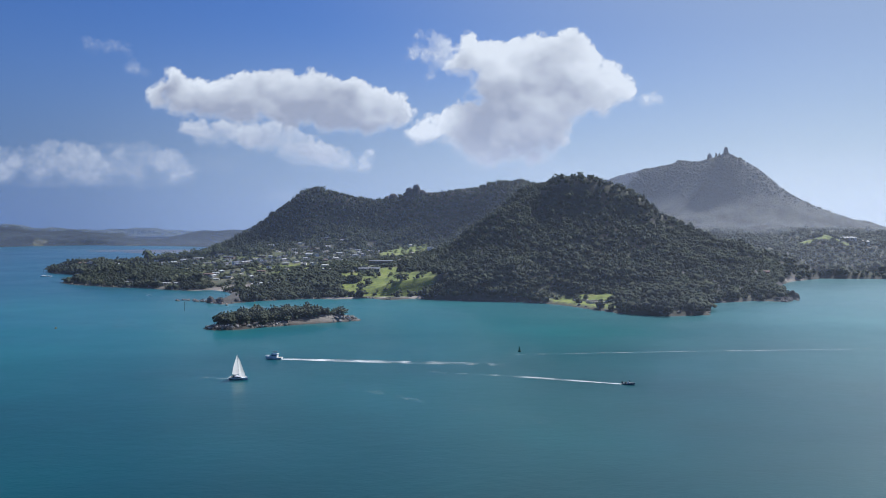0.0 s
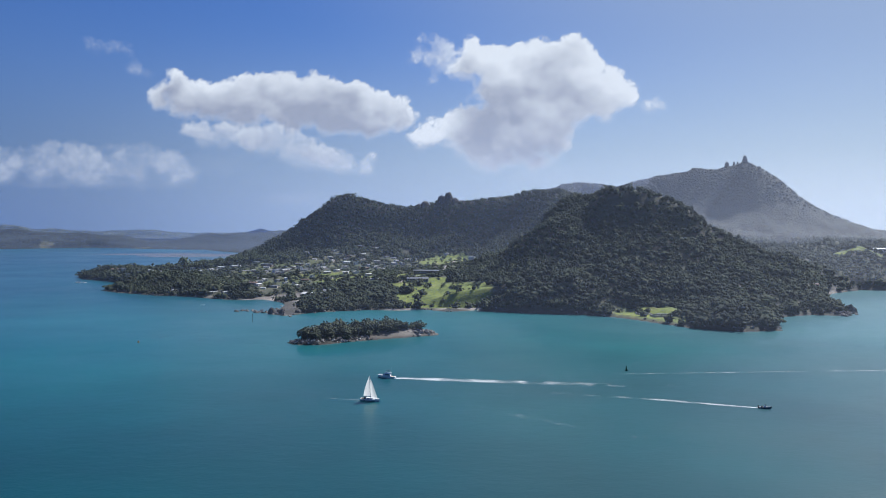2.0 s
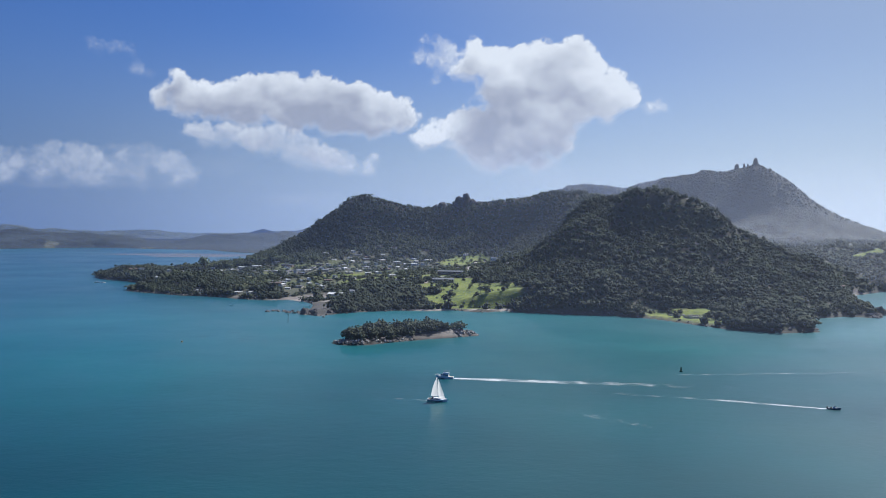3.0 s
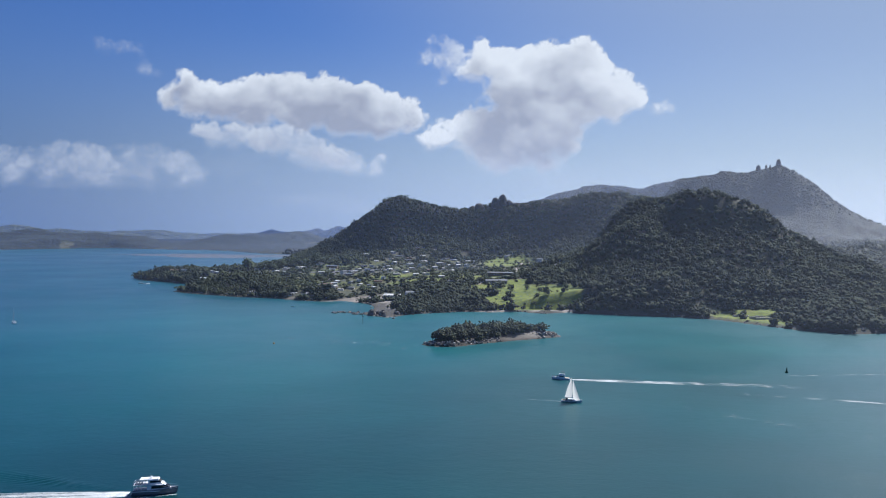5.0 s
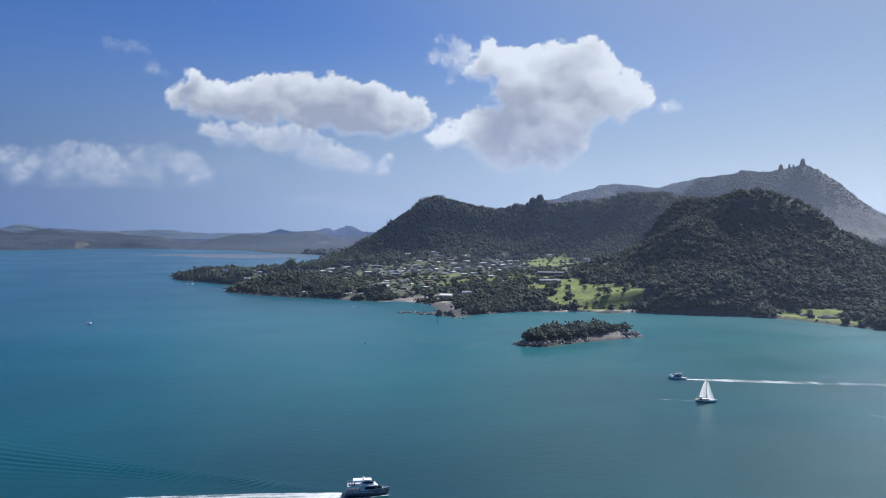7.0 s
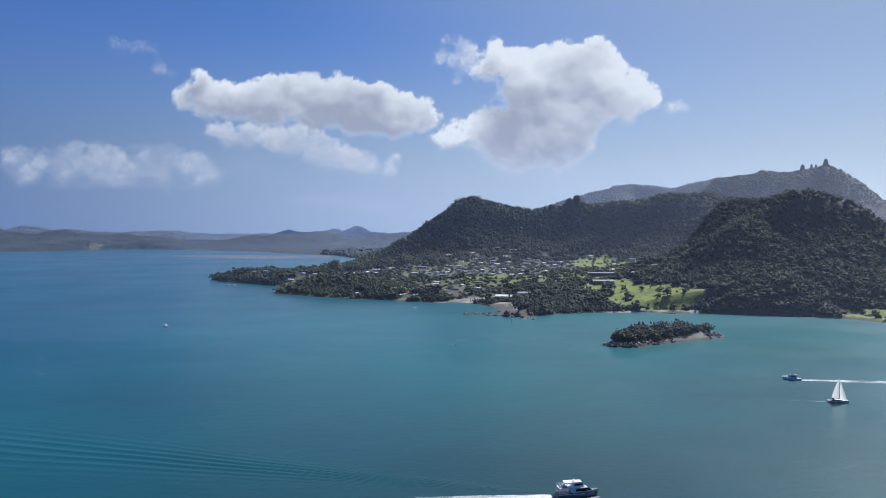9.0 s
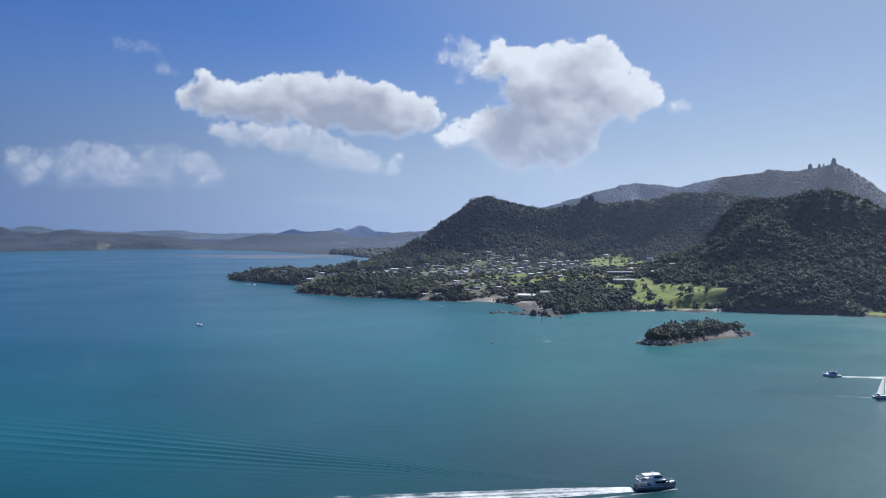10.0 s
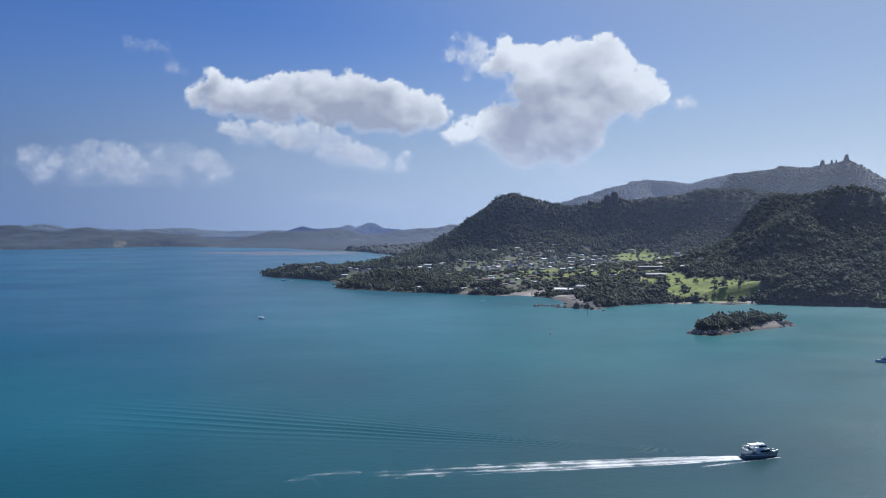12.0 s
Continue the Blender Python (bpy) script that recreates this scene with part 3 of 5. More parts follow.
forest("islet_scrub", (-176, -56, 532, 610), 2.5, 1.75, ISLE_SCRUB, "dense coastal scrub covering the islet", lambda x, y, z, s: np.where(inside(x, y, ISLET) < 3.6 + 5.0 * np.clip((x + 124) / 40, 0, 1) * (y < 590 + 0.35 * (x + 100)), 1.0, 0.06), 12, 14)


# ---- rocks ----
def height_at(x, y):
    return float(land_height(np.array([float(x)]), np.array([float(y)]))[0][0])


def rock_mesh(name, seed, mat, level=2, amount=0.5, stretch=(1, 1, 1), flat=True):
    co, tri = lumpy(level, seed, amount, 1.1)
    return big_mesh(name, co * np.array(stretch), tri, mat, not flat)


GROUND_OB = bpy.data.objects["ground"]
BOULDERS = [rock_mesh("boulder", 40 + s, m, 2, 0.42, (1.0, 0.8, 0.72)) for s, m in enumerate((PALE_ROCK, ROCK, PALE_ROCK, PALE_ROCK, ROCK, ROCK))]


def boulder(x, y, r, rng, dark=False, sink=0.25):
    me = BOULDERS[(1, 4, 5)[rng.integers(0, 3)] if dark else rng.integers(0, 6)]
    ob = new("boulder", me)
    ob.parent = GROUND_OB
    ob.location = (x, y, max(height_at(x, y), -0.3) + r * (0.5 - sink))
    ob.rotation_euler = (rng.uniform(-0.4, 0.4), rng.uniform(-0.4, 0.4), rng.uniform(0, 6.28))
    ob.scale = (r, r, r)
    return ob


def shore_rocks():
    rng = np.random.default_rng(11)
    rim = ISLET[:8]
    for k in range(210):                       # tumbled rocks along the seaward side of the islet
        a = rng.uniform(0, 4.7) if k < 175 else rng.uniform(6.0, 7.0)
        i, f = int(a), a - int(a)
        (ax, ay), (bx, by) = rim[i], rim[min(i + 1, 7)]
        inner = rng.uniform(1.0, 6.0)
        nx, ny = -(by - ay), bx - ax
        n = math.hypot(nx, ny)
        boulder(ax + (bx - ax) * f + nx / n * inner, ay + (by - ay) * f + ny / n * inner, rng.uniform(0.45, 1.35), rng, rng.random() < 0.4)
    for k in range(40):                        # loose rocks on the bare eastern end of the islet
        t = rng.random()
        boulder(-84 + 20 * t + rng.normal(0, 2), 585 + 8 * t + rng.normal(0, 2.5), rng.uniform(0.3, 1.2), rng, rng.random() < 0.4)
    for k in range(46):                        # reef and stacks before the western beach
        t = rng.random()
        boulder(-248 + 52 * t + rng.normal(0, 3), 757 - 42 * t + rng.normal(0, 4), rng.uniform(0.8, 2.2), rng, True)
    for (ax, ay), (bx, by) in zip(COAST_FRONT[3:], COAST_FRONT[4:]):
        for k in range(int(math.hypot(bx - ax, by - ay) / 9)):
            t = rng.random()
            x, y = ax + (bx - ax) * t + rng.normal(0, 2), ay + (by - ay) * t + rng.normal(0, 2)
            if spots(np.array([x]), np.array([y]), BEACHES)[0] < 0.3:
                boulder(x, y, rng.uniform(0.6, 1.7), rng, True)
    for k in range(26):                        # reef off the eastern point
        t = rng.random()
        boulder(312 + 26 * t, 716 + 22 * t + rng.normal(0, 4), rng.uniform(0.9, 2.4), rng, True)


shore_rocks()


def pinnacle(name, x, y, z, width, height, seed, mat=CLIFF, label="weathered volcanic rock pinnacle on the ridge", thumb=False):
    """A ragged rock tooth, tapering upwards."""
    co, tri = lumpy(3, seed + 5, 0.20 if thumb else 0.5, 0.55 if thumb else 0.7)
    up = (co[:, 2] + 1.0) / 2.0
    flat = np.maximum(np.hypot(co[:, 0], co[:, 1]), 0.05)[:, None]
    if thumb:
        co[:, :2] *= np.clip(0.35 + 0.65 * flat, 0.2, 1) ** 0.6 / flat * np.clip(flat * 1.7, 0, 1)      # steep sides, rounded top
    taper = 1.25 - (0.55 if thumb else 0.65) * np.clip(up, 0, 1)
    me = big_mesh(name, np.stack([co[:, 0] * width / 2 * taper, co[:, 1] * width / 2 * taper, (co[:, 2] + 0.5) * height * 0.67], 1), tri, mat, False)
    ob = new(name, me)
    ob.location = (x, y, z)
    return tagged(ob, label, "rock", "rock pinnacles")


TOOTH = rock_material("grey_cliff", (0.06, 0.058, 0.06), (0.13, 0.125, 0.12), 8.0)
for n, (x, y, z, w, h) in enumerate([(630, 1830, 217, 11, 15), (632, 1792, 216, 6, 13), (633, 1774, 216, 5, 11), (631, 1728, 217, 12, 19), (634, 1748, 215, 8, 9), (640, 1716, 210, 11, 9)]):
    pinnacle("rock_pinnacle", x, y, z, w, h, 60 + n, TOOTH, thumb=True)
for n, (x, y, z, w, h) in enumerate([(-197, 1293, 112, 24, 13), (-208, 1292, 108, 22, 12), (-45, 1250, 111, 18, 18), (-35, 1249, 112, 16, 21), (-25, 1248, 110, 17, 15), (-72, 1256, 106, 17, 14), (-82, 1258, 105, 10, 11),
                                     (-14, 1244, 106, 20, 15)]):
    pinnacle("rock_pinnacle", x, y, z, w, h, 80 + n, thumb=True)
for n, (x, y, w, h) in enumerate([(-213, 728, 7.5, 6.0), (-203, 726, 6.5, 5.0), (-207, 733, 6, 3.5), (-190, 735, 6, 3.4), (332, 738, 9, 8.5), (338, 742, 7, 6)]):
    pinnacle("sea_stack", x, y, max(0, height_at(x, y)) - 0.4, w, h, 100 + n, CLIFF, "dark brown sea stack standing at the water's edge", thumb=True)


# ---- single trees ----
def tree_original(seed, height, spread, mat, name="tree", label="broad evergreen tree with a dark ragged crown"):
    rng = np.random.default_rng(seed)
    root = new(name)
    tagged(root, label, "tree", "single trees")
    bm = bmesh.new()

    def limb(a, b, ra, rb):
        a, b = Vector(a), Vector(b)
        turn = (b - a).to_track_quat("Z", "Y").to_matrix().to_4x4()
        bmesh.ops.create_cone(bm, cap_ends=True, segments=6, radius1=ra, radius2=rb, depth=(b - a).length,
                              matrix=Matrix.Translation((a + b) / 2) @ turn)

    fork = (rng.normal(0, 0.2), rng.normal(0, 0.2), height * 0.38)
    limb((0, 0, -0.8), fork, height * 0.035, height * 0.024)
    tips = []
    for k in range(6):
        a = k * 1.05 + rng.uniform(-0.3, 0.3)
        tip = (math.cos(a) * spread * rng.uniform(0.4, 0.75), math.sin(a) * spread * rng.uniform(0.4, 0.75), height * rng.uniform(0.62, 0.86))
        limb(fork, tip, height * 0.018, height * 0.007)
        tips.append((tip[0], tip[1], tip[2] * rng.uniform(0.62, 1.0)))
    part("trunk", bm, BARK, root)
    at, r = [], []
    for k in range(96):
        tip = tips[k % 6]
        out = rng.normal(0, 0.30, 3) * np.array([spread, spread, height * 0.36])
        p = np.array(tip) * np.array([0.8, 0.8, 1.0]) + out
        p[2] = np.clip(p[2], height * 0.12, height * 1.02)
        at.append(p)
        r.append(spread * rng.uniform(0.11, 0.25))
    co, tri, order = scatter(np.array(at), np.array(r), np.full(len(r), 0.72), [sprig(seed + q) for q in range(6)], rng)
    crown = new("crown", big_mesh("crown", co, tri, mat, True))
    crown.parent = root
    return root


PLANTED = set()


def plant_trees(originals, places, rng, lo=0.7, hi=1.25):
    for x, y in places:
        k = int(rng.integers(0, len(originals)))
        m = pose(x, y, height_at(x, y) - 0.7, 0, 0, rng.uniform(0, 360)) @ Matrix.Diagonal((*(rng.uniform(lo, hi) * np.array([1, 1, rng.uniform(0.85, 1.15)])), 1))
        if originals[k].name in PLANTED:
            copy_thing(originals[k], m)
        else:
            PLANTED.add(originals[k].name)
            originals[k].matrix_basis = m


ISLE_TREES = [tree_original(200 + s, 7.6, 4.6, ISLE_BUSH, "coastal_tree", "wind-shaped coastal tree with dark leaf clumps on the rocky islet") for s in range(5)]
GARDEN_TREES = [tree_original(220 + s, 7.5 + s * 0.6, 3.9, GARDEN, "garden_tree", "dark evergreen tree among the houses and lawns") for s in range(5)]


def islet_trees():
    rng = np.random.default_rng(31)
    out = []
    while len(out) < 84:
        x, y = rng.uniform(-174, -62), rng.uniform(532, 606)
        d = float(inside(np.array([x]), np.array([y]), ISLET)[0])
        front = (y - 540) - (x + 160) * 0.58
        if d > 6.0 + 2.0 * (x > -120) and x > -158 and (x < -84 or (x < -74 and rng.random() < 0.5)) and front > 0:
            out.append((x, y))
    plant_trees(ISLE_TREES, out, rng, 0.68, 1.12)


def garden_trees():
    rng = np.random.default_rng(32)
    out = []
    while len(out) < 300:
        x, y = rng.uniform(-480, 20), rng.uniform(770, 1170)
        a, b = np.array([x]), np.array([y])
        v, lawn = spots(a, b, VILLAGE)[0], spots(a, b, LAWNS)[0]
        if inside(a, b, COAST_FRONT + COAST_EAST + COAST_NORTH)[0] < 14 or house_clearing(a, b)[0] > 0 or spots(a, b, BEACHES)[0] > 0:
            continue
        if (v > 0.5 and lawn < 0.3) or (lawn > 0.5 and rng.random() < 0.75):
            out.append((x, y))
    plant_trees(GARDEN_TREES, out, rng, 0.5, 1.1)
    tall = [(rng.uniform(-345, -240), rng.uniform(1085, 1140)) for k in range(16)] + [(rng.uniform(-25, -8), rng.uniform(925, 950)) for k in range(4)]
    plant_trees(GARDEN_TREES, tall, rng, 1.05, 1.5)
    pines = [(rng.uniform(-415, -300), rng.uniform(1092, 1135)) for k in range(46)]
    plant_trees(GARDEN_TREES, pines, rng, 1.5, 2.2)


islet_trees()
garden_trees()


# ---- houses ----
WHITE = worn("white_weatherboard", (0.76, 0.75, 0.72), 0.6, 2.0, 0.12)
CREAM = worn("cream_weatherboard", (0.55, 0.50, 0.40), 0.65, 2.0, 0.15)
TIMBER = worn("brown_cladding", (0.20, 0.15, 0.11), 0.75, 1.5, 0.3)
GREY_WALL = worn("grey_cladding", (0.30, 0.31, 0.32), 0.7, 1.5, 0.2)
ROOF_PALE = worn("pale_iron_roof", (0.62, 0.61, 0.59), 0.6, 2.5, 0.12, 0.1)
ROOF_GREY = worn("grey_iron_roof", (0.16, 0.17, 0.18), 0.5, 2.0, 0.25, 0.2)
ROOF_BROWN = worn("brown_tile_roof", (0.16, 0.10, 0.075), 0.8, 1.0, 0.3)
GLASS = worn("dark_window_glass", (0.03, 0.04, 0.05), 0.1, 3.0, 0.2)
FRAME = worn("white_frame_paint", (0.7, 0.7, 0.7), 0.5, 0.6, 0.1)


def block(bm, x0, x1, y0, y1, z0, z1):
    v = [bm.verts.new(p) for p in ((x0, y0, z0), (x1, y0, z0), (x1, y1, z0), (x0, y1, z0), (x0, y0, z1), (x1, y0, z1), (x1, y1, z1), (x0, y1, z1))]
    for q in ((3, 2, 1, 0), (4, 5, 6, 7), (0, 1, 5, 4), (1, 2, 6, 5), (2, 3, 7, 6), (3, 0, 4, 7)):
        bm.faces.new([v[i] for i in q])
    return v


def solid(name, box, mat, parent, label=""):
    bm = bmesh.new()
    block(bm, *box)
    return part(name, bm, mat, parent, label)


def house(w, d, h, pitch, wall, roof, label, deck=False, chimney=False):
    """A house with its long side to the bay (-y); its base is at the origin."""
    root = new("house")
    tagged(root, label, "house", "houses of the settlement")
    bm = bmesh.new()
    block(bm, -w / 2, w / 2, -d / 2, d / 2, -2.5, h)
    top = h + d / 2 * pitch
    if pitch > 0.05:                            # gable ends
        for x in (-w / 2, w / 2):
            a = [bm.verts.new(p) for p in ((x, -d / 2, h), (x, d / 2, h), (x, 0, top - 0.05))]
            bm.faces.new(a if x > 0 else a[::-1])
    part("wall", bm, wall, root)
    bm = bmesh.new()
    e, t = 0.55, 0.14
    prof = [(-d / 2 - e, h - e * pitch), (0, top), (d / 2 + e, h - e * pitch)]
    low = [bm.verts.new((-w / 2 - e, y, z)) for y, z in prof] + [bm.verts.new((w / 2 + e, y, z)) for y, z in prof]
    upp = [bm.verts.new((v.co.x, v.co.y, v.co.z + t)) for v in low]
    for a, b in ((0, 1), (1, 2)):
        bm.faces.new((upp[a], upp[a + 3], upp[b + 3], upp[b]))
        bm.faces.new((low[b], low[b + 3], low[a + 3], low[a]))
    for s in (0, 3):
        for a, b in ((0, 1), (1, 2)):
            bm.faces.new((low[s + a], low[s + b], upp[s + b], upp[s + a]))
    for s in (0, 2):
        bm.faces.new((low[s], low[s + 3], upp[s + 3], upp[s]))
    bmesh.ops.recalc_face_normals(bm, faces=bm.faces)
    roof_ob = part("roof", bm, roof, root)
    n = max(2, int(w / 3))
    for k in range(n):
        x = -w / 2 + w * (k + 0.5) / n
        if k == n // 2:
            solid("door", (x - 0.5, x + 0.5, -d / 2 - 0.06, -d / 2 + 0.02, 0.1, 2.15), TIMBER, root)
            continue
        win = solid("window", (x - 0.95, x + 0.95, -d / 2 - 0.07, -d / 2 + 0.02, 0.75, 2.2), FRAME, root)
        for sgn in (-1, 1):
            solid("pane", (x + sgn * 0.45 - 0.4, x + sgn * 0.45 + 0.4, -d / 2 - 0.09, -d / 2 - 0.05, 0.85, 2.1), GLASS, win)
    for sgn in (-1, 1):
        x = sgn * w / 2
        win = solid("window", (min(x, x + sgn * 0.07), max(x, x + sgn * 0.07), -0.9, 0.9, 0.9, 2.1), FRAME, root)
        solid("pane", (min(x + sgn * 0.05, x + sgn * 0.09), max(x + sgn * 0.05, x + sgn * 0.09), -0.8, 0.8, 1.0, 2.0), GLASS, win)
    if deck:
        dk = solid("deck", (-w * 0.4, w * 0.4, -d / 2 - 2.6, -d / 2 - 0.1, -0.15, 0.02), TIMBER, root)
        for k in range(4):
            x = -w * 0.38 + w * 0.76 * k / 3
            solid("post", (x - 0.06, x + 0.06, -d / 2 - 2.55, -d / 2 - 2.43, -2.5, 0.95), TIMBER, dk)
        solid("railing", (-w * 0.4, w * 0.4, -d / 2 - 2.53, -d / 2 - 2.46, 0.9, 0.98), FRAME, dk)
    if chimney:
        solid("chimney", (w * 0.2, w * 0.2 + 0.7, -0.35, 0.35, h, top + 1.0), ROOF_BROWN, roof_ob)
    return root


KINDS = [house(12, 7.5, 2.7, 0.22, WHITE, ROOF_PALE, "white weatherboard house with a pale iron roof", True),
         house(14, 8, 2.7, 0.25, CREAM, ROOF_GREY, "cream bungalow with a dark grey iron roof", False, True),
         house(11, 7, 5.0, 0.3, WHITE, ROOF_GREY, "two-storey white house with a grey roof", True),
         house(15, 8, 2.8, 0.14, CREAM, ROOF_PALE, "low cream house with a pale iron roof", True),
         house(12, 8, 2.7, 0.4, TIMBER, ROOF_BROWN, "brown timber house with a tiled roof", False, True),
         house(9, 6.5, 2.6, 0.12, WHITE, ROOF_PALE, "small white beach house with a flat pale roof"),
         house(17, 7.5, 2.8, 0.22, TIMBER, ROOF_GREY, "long brown timber house with a grey iron roof", True)]


def settle():
    rng = np.random.default_rng(41)
    fresh = [True] * len(KINDS)
    pick = [0, 3, 5, 6, 0, 5, 1, 3, 4, 0, 5, 3, 2, 0, 1]
    for n, (x, y) in enumerate(HOMES_WEST + HOMES_EAST):
        k = pick[(n * 4 + n // 7) % len(pick)]
        lift = height_at(x, y - 4) + 0.9
        m = pose(x + rng.uniform(-4, 4), y + rng.uniform(-5, 5), lift, 0, 0, rng.uniform(-75, 75)) @ Matrix.Diagonal((rng.uniform(0.5, 1.0), rng.uniform(0.6, 1.0), rng.uniform(0.65, 0.95), 1))
        if fresh[k]:
            fresh[k] = False
            KINDS[k].matrix_basis = m
        else:
            copy_thing(KINDS[k], m)


settle()
for args, at in (((26, 12, 4.2, 0.22, WHITE, ROOF_PALE, "large white hall with a pale roof beside the beach"), (-194, 872, -14)),
                 ((15, 9, 4.0, 0.3, WHITE, ROOF_GREY, "white boat shed with a grey roof by the beach"), (-176, 868, 8)),
                 ((22, 9, 3.2, 0.06, GREY_WALL, ROOF_PALE, "shed with a wide flat white roof beside the paddock"), (-123, 906, -4)),
                 ((30, 9, 3.0, 0.18, TIMBER, ROOF_GREY, "long low brown lodge with a grey iron roof"), (-70, 950, -6)),
                 ((24, 9, 3.0, 0.3, GREY_WALL, ROOF_GREY, "long grey lodge with a dark roof above the lawn"), (-80, 897, -4)),
                 ((16, 8, 2.8, 0.25, TIMBER, ROOF_BROWN, "brown house among trees above the bay"), (349, 850, -20)),
                 ((26, 9, 3.0, 0.15, WHITE, ROOF_PALE, "long white farm building on the ridge paddock"), (589, 1134, 0)),
                 ((16, 9, 3.0, 0.2, WHITE, ROOF_PALE, "white farm shed on the ridge paddock"), (612, 1132, 10))):
    h = house(*args)
    h.matrix_basis = pose(at[0], at[1], height_at(at[0], at[1] - 4) + 0.8, 0, 0, at[2])


# ---- roads and tracks ----
def lane(name, line, width, mat, label):
    """A strip laid over the ground along a line of (x, y)."""
    pts = []
    for (ax, ay), (bx, by) in zip(line, line[1:]):
        n = max(2, int(math.hypot(bx - ax, by - ay) / 3))
        pts += [(ax + (bx - ax) * k / n, ay + (by - ay) * k / n) for k in range(n)]
    pts.append(line[-1])
    p = np.array(pts)
    d = np.gradient(p, axis=0)
    d /= np.hypot(d[:, 0], d[:, 1])[:, None]
    side = np.stack([-d[:, 1], d[:, 0]], 1) * width / 2
    rows = []
    for s in (-1, -0.5, 0, 0.5, 1):
        q = p + side * s
        rows.append(np.stack([q[:, 0], q[:, 1], land_height(q[:, 0], q[:, 1])[0] + 0.45], 1))
    co, k = np.concatenate(rows), len(p)
    tri = []
    for r in range(4):
        for i in range(k - 1):
            a, b, c, e = r * k + i, r * k + i + 1, (r + 1) * k + i, (r + 1) * k + i + 1
            tri += [(a, b, e), (a, e, c)]
    return tagged(new(name, big_mesh(name, co, np.array(tri), mat)), label, "road", kind="structure")


TAR = worn("worn_seal", (0.17, 0.17, 0.175), 0.9, 3.0, 0.2)
CLAY = worn("pale_gravel", (0.36, 0.32, 0.26), 0.95, 2.0, 0.2)
lane("road", [(-297, 884), (-292, 905), (-287, 970), (-282, 1013), (-280, 1046), (-262, 1056), (-215, 1052), (-165, 1040), (-120, 1050)], 6.5, TAR, "sealed road from the boat ramp up through the settlement")
lane("track", [(-101, 888), (-92, 925), (-66, 934), (-50, 965), (-30, 1040), (-16, 1082)], 4.0, CLAY, "pale gravel track past the lodge")
lane("drive", [(-280, 1046), (-330, 1050), (-400, 1080), (-450, 1096)], 4.5, TAR, "narrow sealed drive along the spit")


# ---- old stone works on the eastern lawn ----
def ruin(x, y, w, d, h, turn):
    root = new("stone_ruin")
    root.matrix_basis = pose(x, y, height_at(x, y) - 0.3, 0, 0, turn)
    tagged(root, "low roofless stone ruin walls on the grass flat", "ruin", "stone ruins")
    for box in ((-w / 2, w / 2, -d / 2, -d / 2 + 0.6, -1, h), (-w / 2, w / 2, d / 2 - 0.6, d / 2, -1, h * 1.2), (-w / 2, -w / 2 + 0.6, -d / 2 + 0.6, d / 2 - 0.6, -1, h), (w / 2 - 0.6, w / 2, -d / 2 + 0.6, d / 2 - 0.6, -1, h)):
        bm = bmesh.new()
        block(bm, *box)
        bmesh.ops.subdivide_edges(bm, edges=bm.edges, cuts=4, use_grid_fill=True)
        for v in bm.verts:
            v.co += Vector((0.15, 0.15, 0.5 if v.co.z > 0.6 * h else 0.1)) * noise.noise(v.co * 0.7 + Vector((x, y, 0)))
        part("wall", bm, PALE_ROCK, root)


ruin(140, 694, 20, 9, 2.0, 12)
ruin(128, 712, 13, 7, 1.5, 12)


# ---- boats ----
GEL = worn("white_gelcoat", (0.88, 0.88, 0.87), 0.25, 1.2, 0.08)
NAVY = worn("dark_topsides", (0.09, 0.10, 0.12), 0.3, 1.2, 0.2)
GREY_HULL = worn("grey_topsides", (0.20, 0.21, 0.23), 0.3, 1.2, 0.15)
SAIL = worn("sailcloth", (0.82, 0.81, 0.78), 0.8, 1.0, 0.06)
sg = Graph(SAIL)                                # daylight shines through the cloth
through_cloth, cloth_mix = sg.node("BsdfTranslucent", Color=(0.80, 0.79, 0.75, 1)), sg.node("MixShader", Fac=0.55)
sg.l.new(sg.b.outputs[0], cloth_mix.inputs[1])
sg.l.new(through_cloth.outputs[0], cloth_mix.inputs[2])
sg.l.new(cloth_mix.outputs[0], sg.n["Material Output"].inputs["Surface"])
ALLOY = worn("alloy_spar", (0.55, 0.56, 0.58), 0.35, 0.5, 0.1, 0.8)
TINT = worn("tinted_glass", (0.015, 0.018, 0.022), 0.08, 1.0, 0.2)
TEAK = worn("pale_deck", (0.48, 0.42, 0.34), 0.8, 0.5, 0.15)
RUBBER = worn("black_rubber", (0.02, 0.02, 0.02), 0.7, 0.3, 0.2)
BUOY_PAINT = worn("green_buoy_paint", (0.02, 0.09, 0.05), 0.5, 0.4, 0.3)
SANDY = worn("wet_sand", (0.11, 0.10, 0.10), 0.35, 25.0, 0.25)
ORANGE = worn("orange_plastic", (0.75, 0.30, 0.05), 0.45, 0.4, 0.15)


